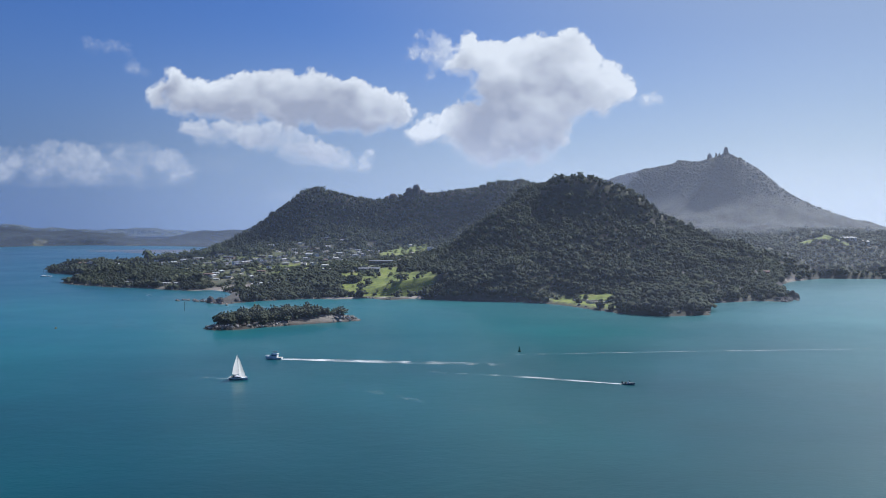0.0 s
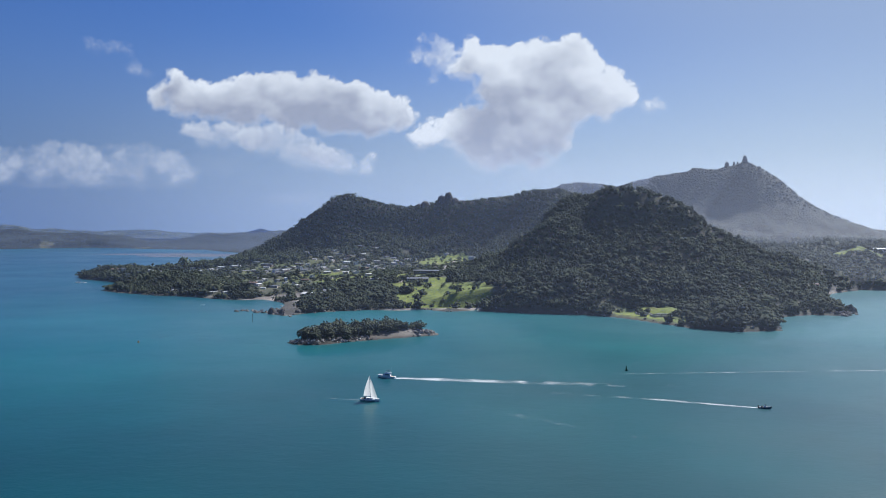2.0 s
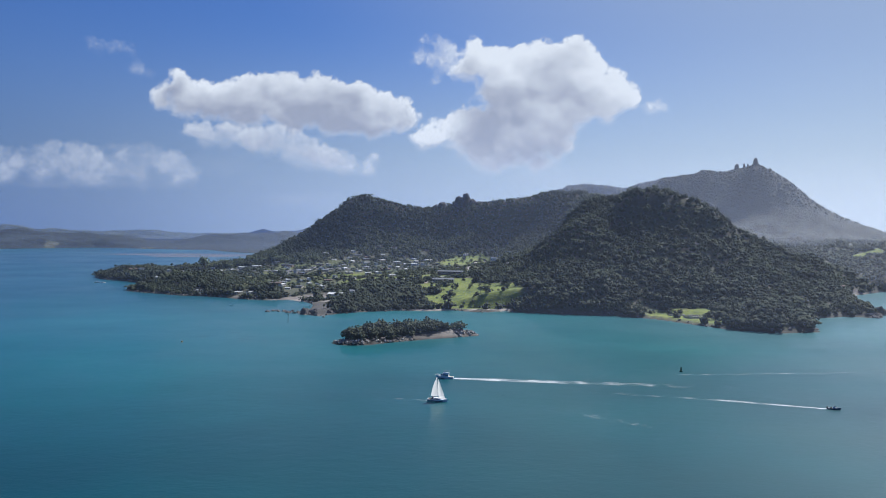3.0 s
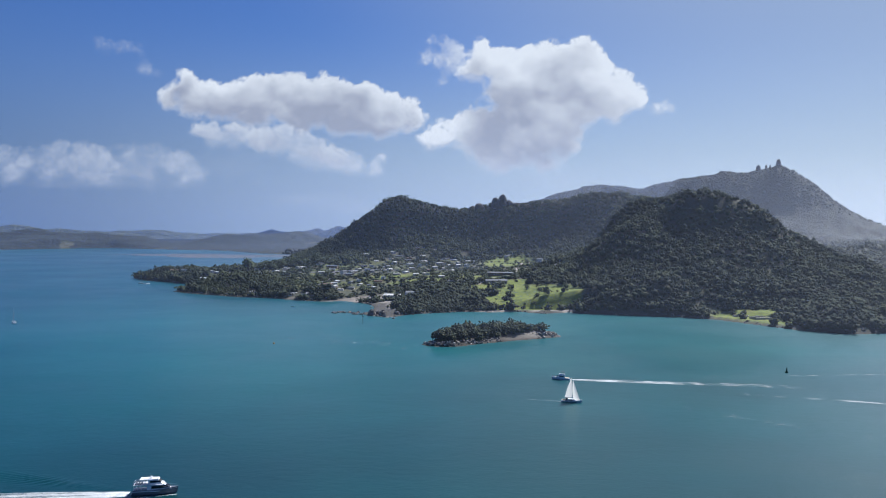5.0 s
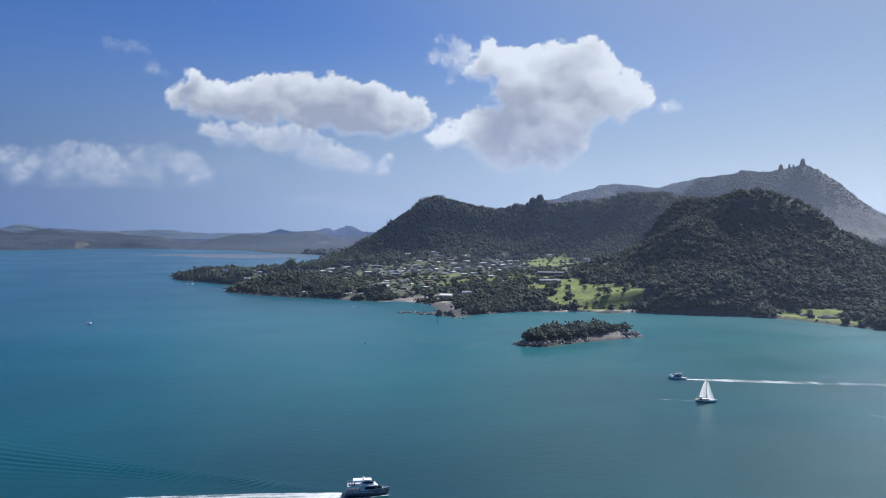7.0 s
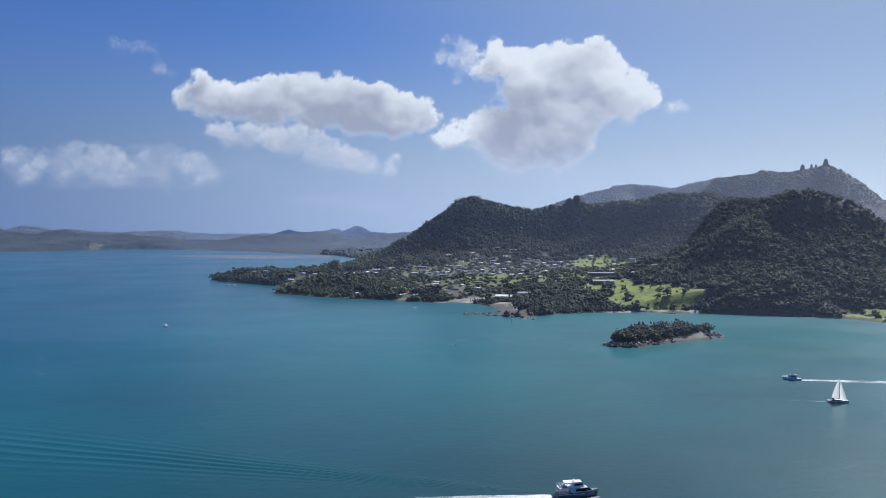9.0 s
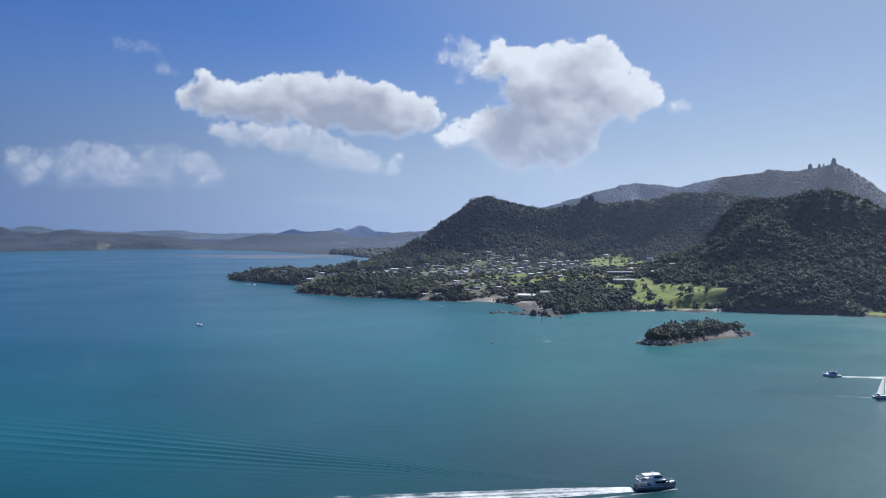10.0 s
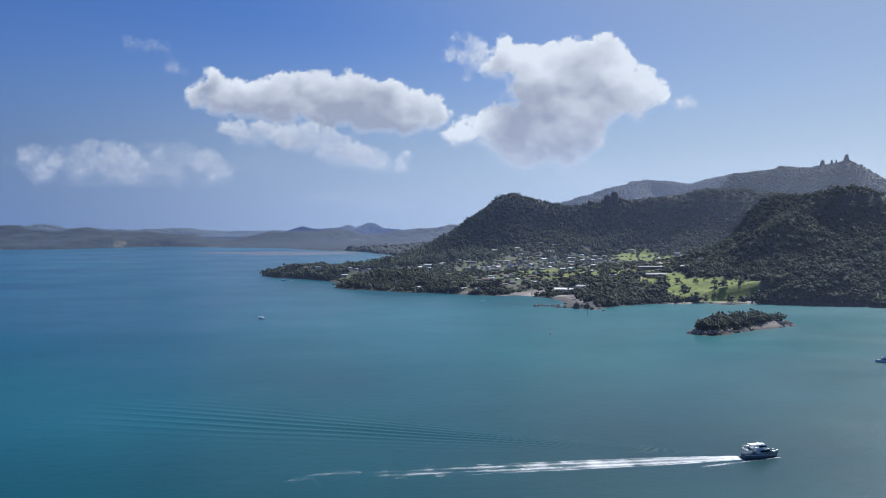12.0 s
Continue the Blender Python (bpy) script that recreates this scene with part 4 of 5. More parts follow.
def hull(length, beam, free, draft, mat, root, name="hull", transom=0.85, rake=0.10):
    """A boat's hull along +x, bow forward, waterline at z = 0, with its sheer rising to the bow."""
    bm = bmesh.new()
    rows = []
    n = 14
    for i in range(n + 1):
        s = i / n
        w = beam / 2 * (transom + (1 - transom) * min(1, s / 0.35)) if s < 0.35 else beam / 2 * max(0.015, 1 - ((s - 0.35) / 0.65) ** 2.3)
        sheer = free * (1 + 0.35 * max(0, s - 0.3) ** 1.6 * 2)
        x = -length / 2 + length * s
        row = []
        for u, v in ((-1, 1.0), (-0.96, 0.45), (-0.86, 0.0), (-0.45, -0.75), (0, -1.0), (0.45, -0.75), (0.86, 0.0), (0.96, 0.45), (1, 1.0)):
            z = v * sheer if v > 0 else v * draft * (1 - 0.75 * s ** 3)
            row.append(bm.verts.new((x + rake * length * max(0, s - 0.7) * (z / free if z > 0 else z / free * 0.6), w * u, z)))
        rows.append(row)
    for a, b in zip(rows, rows[1:]):
        for k in range(8):
            bm.faces.new((a[k], a[k + 1], b[k + 1], b[k]))
        bm.faces.new((a[0], b[0], b[8], a[8]))
    bm.faces.new(rows[0])
    bm.faces.new(rows[-1][::-1])
    bmesh.ops.recalc_face_normals(bm, faces=bm.faces)
    return part(name, bm, mat, root)


def wedge(name, mat, root, x0, x1, w0, w1, z0, z1, front=0.3, back=0.05, label=""):
    """A cabin block with sloping front and sides."""
    bm = bmesh.new()
    d, k = z1 - z0, 0.9
    lo = [(x0, -w0), (x1, -w1), (x1, w1), (x0, w0)]
    hi = [(x0 + back * d, -w0 * k), (x1 - front * d, -w1 * k), (x1 - front * d, w1 * k), (x0 + back * d, w0 * k)]
    a, b = [bm.verts.new((*p, z0)) for p in lo], [bm.verts.new((*p, z1)) for p in hi]
    bm.faces.new(a[::-1]), bm.faces.new(b)
    for i in range(4):
        bm.faces.new((a[i], a[(i + 1) % 4], b[(i + 1) % 4], b[i]))
    bmesh.ops.bevel(bm, geom=bm.edges[:], offset=min(0.08, d * 0.15), segments=2, affect="EDGES")
    return part(name, bm, mat, root, label)


def rod(name, a, b, r, mat, root, r2=None):
    bm = bmesh.new()
    a, b = Vector(a), Vector(b)
    turn = (b - a).to_track_quat("Z", "Y").to_matrix().to_4x4()
    bmesh.ops.create_cone(bm, cap_ends=True, segments=8, radius1=r, radius2=r if r2 is None else r2, depth=(b - a).length, matrix=Matrix.Translation((a + b) / 2) @ turn)
    return part(name, bm, mat, root)


def cloth(name, corners, belly, mat, root):
    """A three-cornered sail with a curve to leeward and some thickness."""
    a, b, c = (Vector(p) for p in corners)       # tack, clew, head
    n = 10
    side = Vector((0, belly, 0))
    vs, fs = [], []
    for i in range(n + 1):
        t = i / n
        left, right = a.lerp(c, t), b.lerp(c, t)
        for j in range(7):
            u = j / 6
            roach = Vector(((-1 if right.x < left.x else 0.0) * 0.35 * math.sin(math.pi * t) * u, 0, 0))
            vs.append(left.lerp(right, u) + side * math.sin(math.pi * u) * (1 - t) ** 0.6 + roach)
    for i in range(n):
        for j in range(6):
            k = i * 7 + j
            fs.append((k, k + 1, k + 8, k + 7))
    bm = bmesh.new()
    made = [bm.verts.new(v) for v in vs]
    for f in fs:
        bm.faces.new([made[q] for q in f])
    bmesh.ops.remove_doubles(bm, verts=bm.verts, dist=0.001)
    return part(name, bm, mat, root, smooth=True)


def yacht(name, length, mast, sails, label, at):
    root = new(name)
    tagged(root, label, "yacht")
    k = length / 9.5
    body = hull(length, 3.0 * k, 1.0 * k, 0.5 * k, GEL, root)
    solid("stripe", (-length * 0.45, length * 0.30, -1.512 * k, -1.43 * k, 0.35 * k, 0.55 * k), NAVY, body)
    solid("deck", (-length * 0.47, length * 0.3, -1.2 * k, 1.2 * k, 0.98 * k, 1.06 * k), TEAK if sails else GEL, root)
    cab = wedge("cabin", GEL, root, -1.8 * k, 2.2 * k, 1.0 * k, 0.75 * k, 1.02 * k, 1.62 * k, 0.8)
    for sgn in (-1, 1):
        solid("window", (-1.3 * k, 1.2 * k, sgn * 0.93 * k - 0.05, sgn * 0.93 * k + 0.05, 1.2 * k, 1.45 * k), TINT, cab)
    wedge("sprayhood", NAVY if sails else GEL, root, -2.6 * k, -1.6 * k, 0.95 * k, 0.9 * k, 1.3 * k, 2.3 * k, 0.6, 0.1)
    solid("cockpit", (-4.2 * k, -2.6 * k, -0.8 * k, 0.8 * k, 1.05 * k, 1.12 * k), RUBBER if sails else GEL, root)
    rod("mast", (0.4 * k, 0, 1.0 * k), (0.25 * k, 0, mast), (0.08 if sails else 0.15) * k, ALLOY, root, (0.05 if sails else 0.12) * k)
    rod("boom", (0.35 * k, 0, 2.3 * k), (-3.7 * k, -0.5 * k, 2.35 * k), 0.06 * k, ALLOY, root)
    rod("forestay", (4.6 * k, 0, 1.2 * k), (0.27 * k, 0, mast * 0.97), 0.02, ALLOY, root)
    rod("backstay", (-4.7 * k, 0, 1.0 * k), (0.25 * k, 0, mast * 0.99), 0.02, ALLOY, root)
    rod("spreader", (0.3 * k, -0.9 * k, mast * 0.58), (0.3 * k, 0.9 * k, mast * 0.58), 0.03, ALLOY, root)
    if sails:
        cloth("mainsail", ((0.2 * k, 0, 2.45 * k), (-3.1 * k, -0.5 * k, 2.5 * k), (0.15 * k, 0, mast * 0.97)), -0.35 * k, SAIL, root)
        cloth("jib", ((3.9 * k, 0, 1.35 * k), (0.85 * k, -0.6 * k, 1.6 * k), (0.75 * k, 0, mast * 0.88)), -0.45 * k, SAIL, root)
    root.matrix_basis = at
    return root


def rails(root, x0, x1, w, z, h, n, mat=ALLOY):
    for sgn in (-1, 1):
        rod("rail", (x0, sgn * w, z + h), (x1, sgn * w * 0.55, z + h * 1.1), 0.025, mat, root)
        for k in range(n):
            t = k / max(1, n - 1)
            rod("stanchion", (x0 + (x1 - x0) * t, sgn * w * (1 - 0.45 * t), z), (x0 + (x1 - x0) * t, sgn * w * (1 - 0.45 * t), z + h), 0.022, mat, root)


def launch(at):
    root = new("motor_launch")
    tagged(root, "white flybridge motor launch under way with a foaming wake", "motor boat")
    hull(10.4, 3.5, 1.15, 0.4, GEL, root)
    solid("stripe", (-5.0, 2.2, -1.78, -1.70, 0.55, 0.8), NAVY, root)
    solid("deck", (-5.0, 3.0, -1.5, 1.5, 1.13, 1.2), TEAK, root)
    cab = wedge("cabin", GEL, root, -2.4, 2.6, 1.45, 1.1, 1.15, 2.75, 0.8)
    for sgn in (-1, 1):
        solid("window", (-1.9, 1.0, sgn * 1.36 - 0.06, sgn * 1.36 + 0.06, 1.85, 2.4), TINT, cab)
    wedge("windscreen", TINT, cab, 1.3, 2.32, 1.12, 1.0, 1.9, 2.5, 0.8)
    bridge = wedge("flybridge", GEL, root, -2.6, 0.9, 1.25, 1.0, 2.75, 3.35, -0.3)
    solid("bimini", (-2.4, 0.4, -1.15, 1.15, 4.55, 4.65), NAVY, bridge)
    for x in (-2.2, 0.2):
        for y in (-1.05, 1.05):
            rod("bimini_post", (x, y, 3.3), (x, y, 4.58), 0.03, ALLOY, bridge)
    rod("aerial", (-2.4, 0.8, 3.3), (-3.2, 0.8, 6.6), 0.025, GEL, root)
    rails(root, 0.6, 4.9, 1.5, 1.35, 0.65, 6)
    wedge("bow_deck", GEL, root, 2.2, 4.9, 1.1, 0.25, 1.25, 1.6, 0.4)
    root.matrix_basis = at


def speedboat(at):
    root = new("speedboat")
    tagged(root, "small dark open speedboat throwing a long white wake", "motor boat")
    hull(5.4, 2.1, 0.7, 0.3, GREY_HULL, root)
    wedge("console", GEL, root, -0.4, 0.7, 0.5, 0.4, 0.65, 1.5, 0.4)
    wedge("windscreen", TINT, root, 0.2, 0.8, 0.55, 0.45, 1.4, 1.8, 0.6)
    solid("seat", (-1.6, -0.9, -0.7, 0.7, 0.7, 1.1), RUBBER, root)
    solid("outboard", (-3.1, -2.6, -0.25, 0.25, 0.2, 1.4), RUBBER, root)
    root.matrix_basis = at


def cruiser(at):
    """The charter launch: dark topsides, white house, open upper deck aft under a hard top."""
    root = new("charter_boat")
    tagged(root, "white charter launch with dark hull and open upper deck", "motor boat")
    k = 1.0
    hull(16.0, 5.0, 1.7, 0.6, GREY_HULL, root, "hull", 0.92)
    for sgn in (-1, 1):
        solid("rubbing_strake", (-7.9, 2.2, sgn * 2.5 - 0.07, sgn * 2.5 + 0.07, 1.35, 1.6), GEL, root)
    solid("deck", (-7.8, 3.0, -2.2, 2.2, 1.68, 1.78), NAVY, root)
    wedge("foredeck", GEL, root, 2.4, 8.2, 2.0, 0.3, 1.75, 2.15, 0.5)
    house_ob = wedge("deckhouse", GEL, root, -2.6, 6.4, 2.15, 1.15, 1.72, 3.75, 1.55, 0.0)
    for sgn in (-1, 1):
        for x0, x1 in ((-0.9, 1.0), (1.1, 2.9)):
            solid("window", (x0, x1, sgn * 1.9 - 0.2, sgn * 1.9 + 0.16, 2.35, 3.25), TINT, house_ob)
    wedge("windscreen", TINT, house_ob, 2.4, 5.72, 1.75, 1.22, 2.3, 3.25, 1.55)
    for x in (-7.4, -6.0, -4.7):
        for y in (-2.0, 2.0):
            rod("deck_post", (x, y, 1.75), (x, y, 3.74), 0.05, GEL, root)
    upper = solid("upper_deck", (-7.6, 3.2, -2.2, 2.2, 3.72, 3.86), GEL, root)
    wheel = wedge("wheelhouse", GEL, root, -2.2, 3.0, 1.7, 1.35, 3.84, 5.55, 1.0)
    wedge("wheelhouse_windows", TINT, wheel, 0.0, 2.55, 1.62, 1.36, 4.45, 5.2, 1.0)
    for sgn in (-1, 1):
        solid("window", (-1.4, 0.6, sgn * 1.6 - 0.08, sgn * 1.6 + 0.06, 4.5, 5.15), TINT, wheel)
    wedge("hard_top", GEL, root, -5.4, 1.7, 1.85, 1.5, 5.55, 5.8, 0.4, 0.2)
    for x in (-4.6, -3.2):
        for y in (-1.6, 1.6):
            rod("top_post", (x, y, 3.85), (x, y, 5.6), 0.05, GEL, root)
    for sgn in (-1, 1):
        for z in (4.3, 4.75):
            rod("rail", (-7.5, sgn * 2.2, z), (-1.6, sgn * 2.2, z), 0.03, ALLOY, upper)
        for q in range(7):
            rod("stanchion", (-7.5 + q * 0.98, sgn * 2.2, 3.85), (-7.5 + q * 0.98, sgn * 2.2, 4.77), 0.025, ALLOY, upper)
    rod("rail", (-7.5, -2.2, 4.75), (-7.5, 2.2, 4.75), 0.03, ALLOY, upper)
    rails(root, 2.0, 7.9, 2.0, 1.95, 0.9, 8)
    rod("mast", (-1.2, 0, 5.75), (-1.5, 0, 7.4), 0.06, GEL, root, 0.03)
    solid("radar", (-1.6, -0.9, -0.6, 0.6, 6.2, 6.4), GEL, root)
    for q in range(3):
        solid("bench", (-7.0 + q * 1.0, -6.6 + q * 1.0, -1.6, 1.6, 3.86, 4.3), NAVY, upper)
    solid("swim_platform", (-8.7, -7.9, -2.0, 2.0, 0.25, 0.4), TEAK, root)
    root.matrix_basis = at


yacht("sailing_yacht", 9.5, 12.6, True, "white sailing yacht under full mainsail and jib", pose(-97, 369, 0, 7, 0, -17))
launch(pose(-92, 425, 0, 0, -2, 168) @ Matrix.Scale(0.92, 4))
speedboat(pose(84, 352.5, 0, 0, -4, -25))
cruiser(pose(-253, 242, 0.1, 0, -1, 5) @ Matrix.Scale(0.82, 4))
yacht("yacht", 9.5, 12.5, False, "small white yacht motoring with furled sails", pose(-509, 666, 0, 0, 0, 128))
yacht("moored_yacht", 8.5, 11.5, False, "white yacht lying at a mooring off the spit", pose(-555, 1106, 0, 0, 0, 40))
yacht("moored_yacht", 7.0, 3.2, False, "small white boat lying at a mooring off the spit", pose(-545, 1103, 0, 0, 0, 60))
small = new("dinghy")
tagged(small, "small white dinghy anchored off the beach", "dinghy")
hull(4.2, 1.6, 0.6, 0.2, GEL, small)
solid("thwart", (-0.3, 0.2, -0.7, 0.7, 0.4, 0.5), TEAK, small)
small.matrix_basis = pose(-298, 805, 0, 0, 0, 20)

beacon = new("channel_buoy")
tagged(beacon, "dark green channel buoy with a conical topmark", "buoy")
rod("float", (0, 0, -0.3), (0, 0, 0.7), 1.0, BUOY_PAINT, beacon, 0.85)
rod("tower", (0, 0, 0.7), (0, 0, 2.2), 0.5, BUOY_PAINT, beacon, 0.3)
rod("topmark", (0, 0, 2.3), (0, 0, 3.1), 0.42, BUOY_PAINT, beacon, 0.03)
beacon.location = (44, 445, 0)
pile = new("beacon_pile")
tagged(pile, "slim dark timber beacon pile standing in the channel", "beacon")
rod("post", (0, 0, -4), (0, 0, 7.2), 0.2, BARK, pile, 0.16)
solid("daymark", (-0.35, 0.35, -0.08, 0.08, 6.2, 7.4), BUOY_PAINT, pile)
rod("step", (-0.5, 0, 4.6), (0.5, 0, 4.6), 0.05, ALLOY, pile)
pile.location = (-217, 665, 0)
orange = new("mooring_buoy")
tagged(orange, "small yellow-orange mooring buoy on the water", "buoy")
rod("float", (0, 0, -0.2), (0, 0, 0.9), 0.75, ORANGE, orange, 0.5)
rod("stem", (0, 0, 0.9), (0, 0, 1.5), 0.1, ALLOY, orange)
orange.location = (-272, 553, 0)


# ---- wakes ----
def foam_material():
    m = material("foam", (0.74, 0.77, 0.78), 0.9)
    g = Graph(m)
    at = g.node("Attribute")
    at.attribute_name = "foam"
    sep = g.node("SeparateColor", Color=at.outputs["Color"])
    lace = g.math("ADD", g.math("MULTIPLY", g.noise(1.5, 6, 0.75, (0.6, 1.2, 1.0)), 0.6), g.math("MULTIPLY", g.noise(0.5, 4, 0.7), 0.4))
    a = g.grey(g.math("ADD", g.math("MULTIPLY", sep.outputs[0], 0.5), lace), 0.66, 1.08)
    g.put(Alpha=a)
    return m


FOAM = foam_material()


def wake(name, line, widths, strength, label, core=0.0, seed=0):
    """Foam along a line of (x, y), from the stern backwards, fading as it spreads."""
    (ax, ay), (bx, by) = line[0], line[-1]
    n, m = 220, 25
    p = np.array(line, float)
    run = np.concatenate([[0], np.cumsum(np.hypot(*np.diff(p, axis=0).T))])
    s = np.linspace(0, run[-1], n)
    x, y = np.interp(s, run, p[:, 0]), np.interp(s, run, p[:, 1])
    dx, dy = np.gradient(x), np.gradient(y)
    q = np.hypot(dx, dy)
    w = np.interp(s / run[-1], [0, 0.15, 1], widths)
    fade = np.interp(s / run[-1], [0, 0.25, 0.6, 1], strength)
    u = np.linspace(-1, 1, m)
    gx = x[:, None] - (dy / q * w)[:, None] * u
    gy = y[:, None] + (dx / q * w)[:, None] * u
    rim = (1 - core * np.sqrt(s / run[-1])[:, None] * 1.5 * (0.5 + 0.5 * np.cos(u * 3.0 * np.pi))[None]) * np.clip((1 - np.abs(u)) / 0.14, 0, 1)[None]
    val = np.clip(fade[:, None] * rim + 0.25 * vnoise(gx / 5, gy / 5, seed), 0, 1) * (np.abs(u) < 0.99) * (fade[:, None] > 0.01)
    co = np.stack([gx, gy, np.full_like(gx, 0.02)], 2).reshape(-1, 3)
    idx = np.arange(n * m).reshape(n, m)
    a, b, c, d = (t.ravel() for t in (idx[:-1, :-1], idx[1:, :-1], idx[1:, 1:], idx[:-1, 1:]))
    me = big_mesh(name, co, np.concatenate([np.stack([a, b, c], 1), np.stack([a, c, d], 1)]), FOAM)
    at = me.color_attributes.new("foam", "FLOAT_COLOR", "POINT")
    at.data.foreach_set("color", np.repeat(val.reshape(-1, 1), 4, 1).astype(np.float32).ravel())
    ob = new(name, me)
    return tagged(ob, label, "wake", kind="stuff")


wake("launch_wake", [(-87, 424), (-40, 416), (10, 408), (60, 402)], (1.6, 3.6, 6.0), (0.9, 0.72, 0.48, 0.1), "white foaming wake behind the motor launch", 0.5, 3)
wake("speedboat_wake", [(81.5, 353.5), (40, 371), (0, 384), (-60, 399)], (0.7, 1.6, 4.0), (1.0, 0.6, 0.25, 0.0), "long white wake behind the speedboat", 0.4, 4)
wake("charter_wake", [(-261, 241.3), (-310, 237), (-370, 232), (-440, 226)], (2.5, 4.9, 7.5), (1.0, 0.82, 0.5, 0.14), "broad white wake behind the charter launch", 0.55, 5)
wake("yacht_wake", [(-101.5, 370.4), (-125, 377), (-160, 388)], (0.6, 0.9, 2.2), (0.5, 0.25, 0.12, 0.0), "faint wake behind the sailing yacht", 0.3, 6)
wake("bow_wave", [(-246, 241), (-256, 238.2), (-275, 232.5), (-300, 225)], (0.4, 0.7, 1.0), (0.62, 0.46, 0.42, 0.1), "bow wave peeling off the charter launch", 0.0, 7)
wake("foam_line", [(-10, 432), (60, 437), (140, 443), (300, 452)], (0.6, 0.8, 0.8), (0.30, 0.42, 0.44, 0.42), "broken line of foam flecks drifting on the water", 0.0, 8)
wake("drift_line", [(-70, 386), (-23, 333), (18, 302), (48, 276)], (2.0, 4.0, 5.0), (0.08, 0.13, 0.13, 0.06), "faint line of drifting foam on the water", 0.2, 9)
wake("drift_line", [(-300, 592), (-261, 580), (-228, 584), (-182, 547)], (2.0, 4.5, 3.0), (0.10, 0.17, 0.2, 0.14), "faint line of drifting foam in the tide rip", 0.2, 10)
wake("drift_line", [(-531, 422), (-508, 435), (-540, 510), (-585, 565)], (2.0, 4.0, 4.0), (0.06, 0.12, 0.12, 0.06), "faint line of drifting foam on the water", 0.2, 11)
for n, (x, y, l) in enumerate([(-190, 548, 26), (-215, 560, 30), (-235, 572, 24), (-205, 575, 20), (-255, 590, 34), (-180, 536, 12), (-176, 545, 14), (-198, 562, 40), (-228, 566, 36), (-246, 604, 44), (-270, 578, 30), (-222, 596, 26)]):
    wake("tide_foam", [(x - l / 4, y - 3 - n % 3), (x, y), (x + l / 4, y + 1 + n % 4)], (0.4, 1.0, 0.5), (0.08, 0.42, 0.4, 0.08), "streaks of foam in the tide rip by the islet", 0.0, 20 + n)


# ---- swell behind the charter launch ----
def wash(name, x0, x1, y0, y1, step, label, seed):
    """A patch of water raised into the long low ridges of a spreading wake."""
    gx, gy = np.meshgrid(np.arange(x0, x1, step), np.arange(y0, y1, step))
    back = np.clip(-262 - gx, 0, None)                              # metres behind the stern
    arm = (gy - 243) / (back + 6)                                   # fan of ridges opening from the stern
    h = np.sin(2 * np.pi * 8 * (arm - 0.18) / 0.30 + 1.6 * vnoise(gx / 50, gy / 18, seed)) * np.exp(-((arm - 0.31) / 0.10) ** 2) * np.clip(back / 18, 0, 1)
    far = np.clip((gx - x0) / 90, 0, 1)
    z = 0.02 + 0.34 * h * far * 0.5 + 0.17 * np.abs(h) * far
    idx = np.arange(gx.size).reshape(gx.shape)
    near = (np.abs(arm - 0.31) < 0.22) & (back > 2)
    keep = near[:-1, :-1] & near[1:, 1:] & near[:-1, 1:] & near[1:, :-1]
    a, b, c, d = (t[keep] for t in (idx[:-1, :-1], idx[:-1, 1:], idx[1:, 1:], idx[1:, :-1]))
    co = np.stack([gx.ravel(), gy.ravel(), z.ravel()], 1)
    me = big_mesh(name, co, np.concatenate([np.stack([a, b, c], 1), np.stack([a, c, d], 1)]), SEA)
    return tagged(new(name, me), label, "wake", kind="stuff")


wash("wake_swell", -540, -262, 240, 392, 1.0, "long low ripples spreading from the charter launch", 15)

# ---- tidal flat in the upper harbour ----
for cx, cy, rx, ry in ((-800, 2130, 170, 60), (-690, 2020, 120, 50), (-575, 2085, 90, 70)):
    a = np.linspace(0, 2 * np.pi, 49)[:-1]
    k = 1 + 0.25 * vnoise(np.cos(a) * 2 + cx, np.sin(a) * 2, 3)
    bm = bmesh.new()
    rim = [bm.verts.new((cx + rx * q * math.cos(t), cy + ry * q * math.sin(t), 0.03)) for t, q in zip(a, k)]
    top = [bm.verts.new((cx + rx * 0.7 * q * math.cos(t), cy + ry * 0.7 * q * math.sin(t), 0.16)) for t, q in zip(a, k)]
    bm.faces.new(top)
    for i in range(48):
        bm.faces.new((rim[i], rim[(i + 1) % 48], top[(i + 1) % 48], top[i]))
    tagged(part("sandbank", bm, SANDY, None), "low wet sandbank bared by the tide", "sandbank", kind="structure")


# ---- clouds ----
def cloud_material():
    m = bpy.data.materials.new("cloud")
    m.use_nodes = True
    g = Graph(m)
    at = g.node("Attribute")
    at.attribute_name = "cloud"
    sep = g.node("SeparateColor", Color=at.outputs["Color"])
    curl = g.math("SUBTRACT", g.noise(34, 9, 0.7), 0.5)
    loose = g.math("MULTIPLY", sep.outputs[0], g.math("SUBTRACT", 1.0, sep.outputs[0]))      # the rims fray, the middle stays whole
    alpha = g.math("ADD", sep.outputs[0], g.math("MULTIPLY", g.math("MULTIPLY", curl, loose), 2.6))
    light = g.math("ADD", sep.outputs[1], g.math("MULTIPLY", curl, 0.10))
    # sunlit tops and shaded bases are put into the glow's colour
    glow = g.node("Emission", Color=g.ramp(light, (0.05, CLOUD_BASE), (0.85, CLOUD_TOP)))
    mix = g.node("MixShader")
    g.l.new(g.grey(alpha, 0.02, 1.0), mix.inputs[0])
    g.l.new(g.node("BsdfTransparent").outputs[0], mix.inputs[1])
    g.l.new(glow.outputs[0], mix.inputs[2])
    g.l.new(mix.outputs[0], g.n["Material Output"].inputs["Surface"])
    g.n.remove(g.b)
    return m


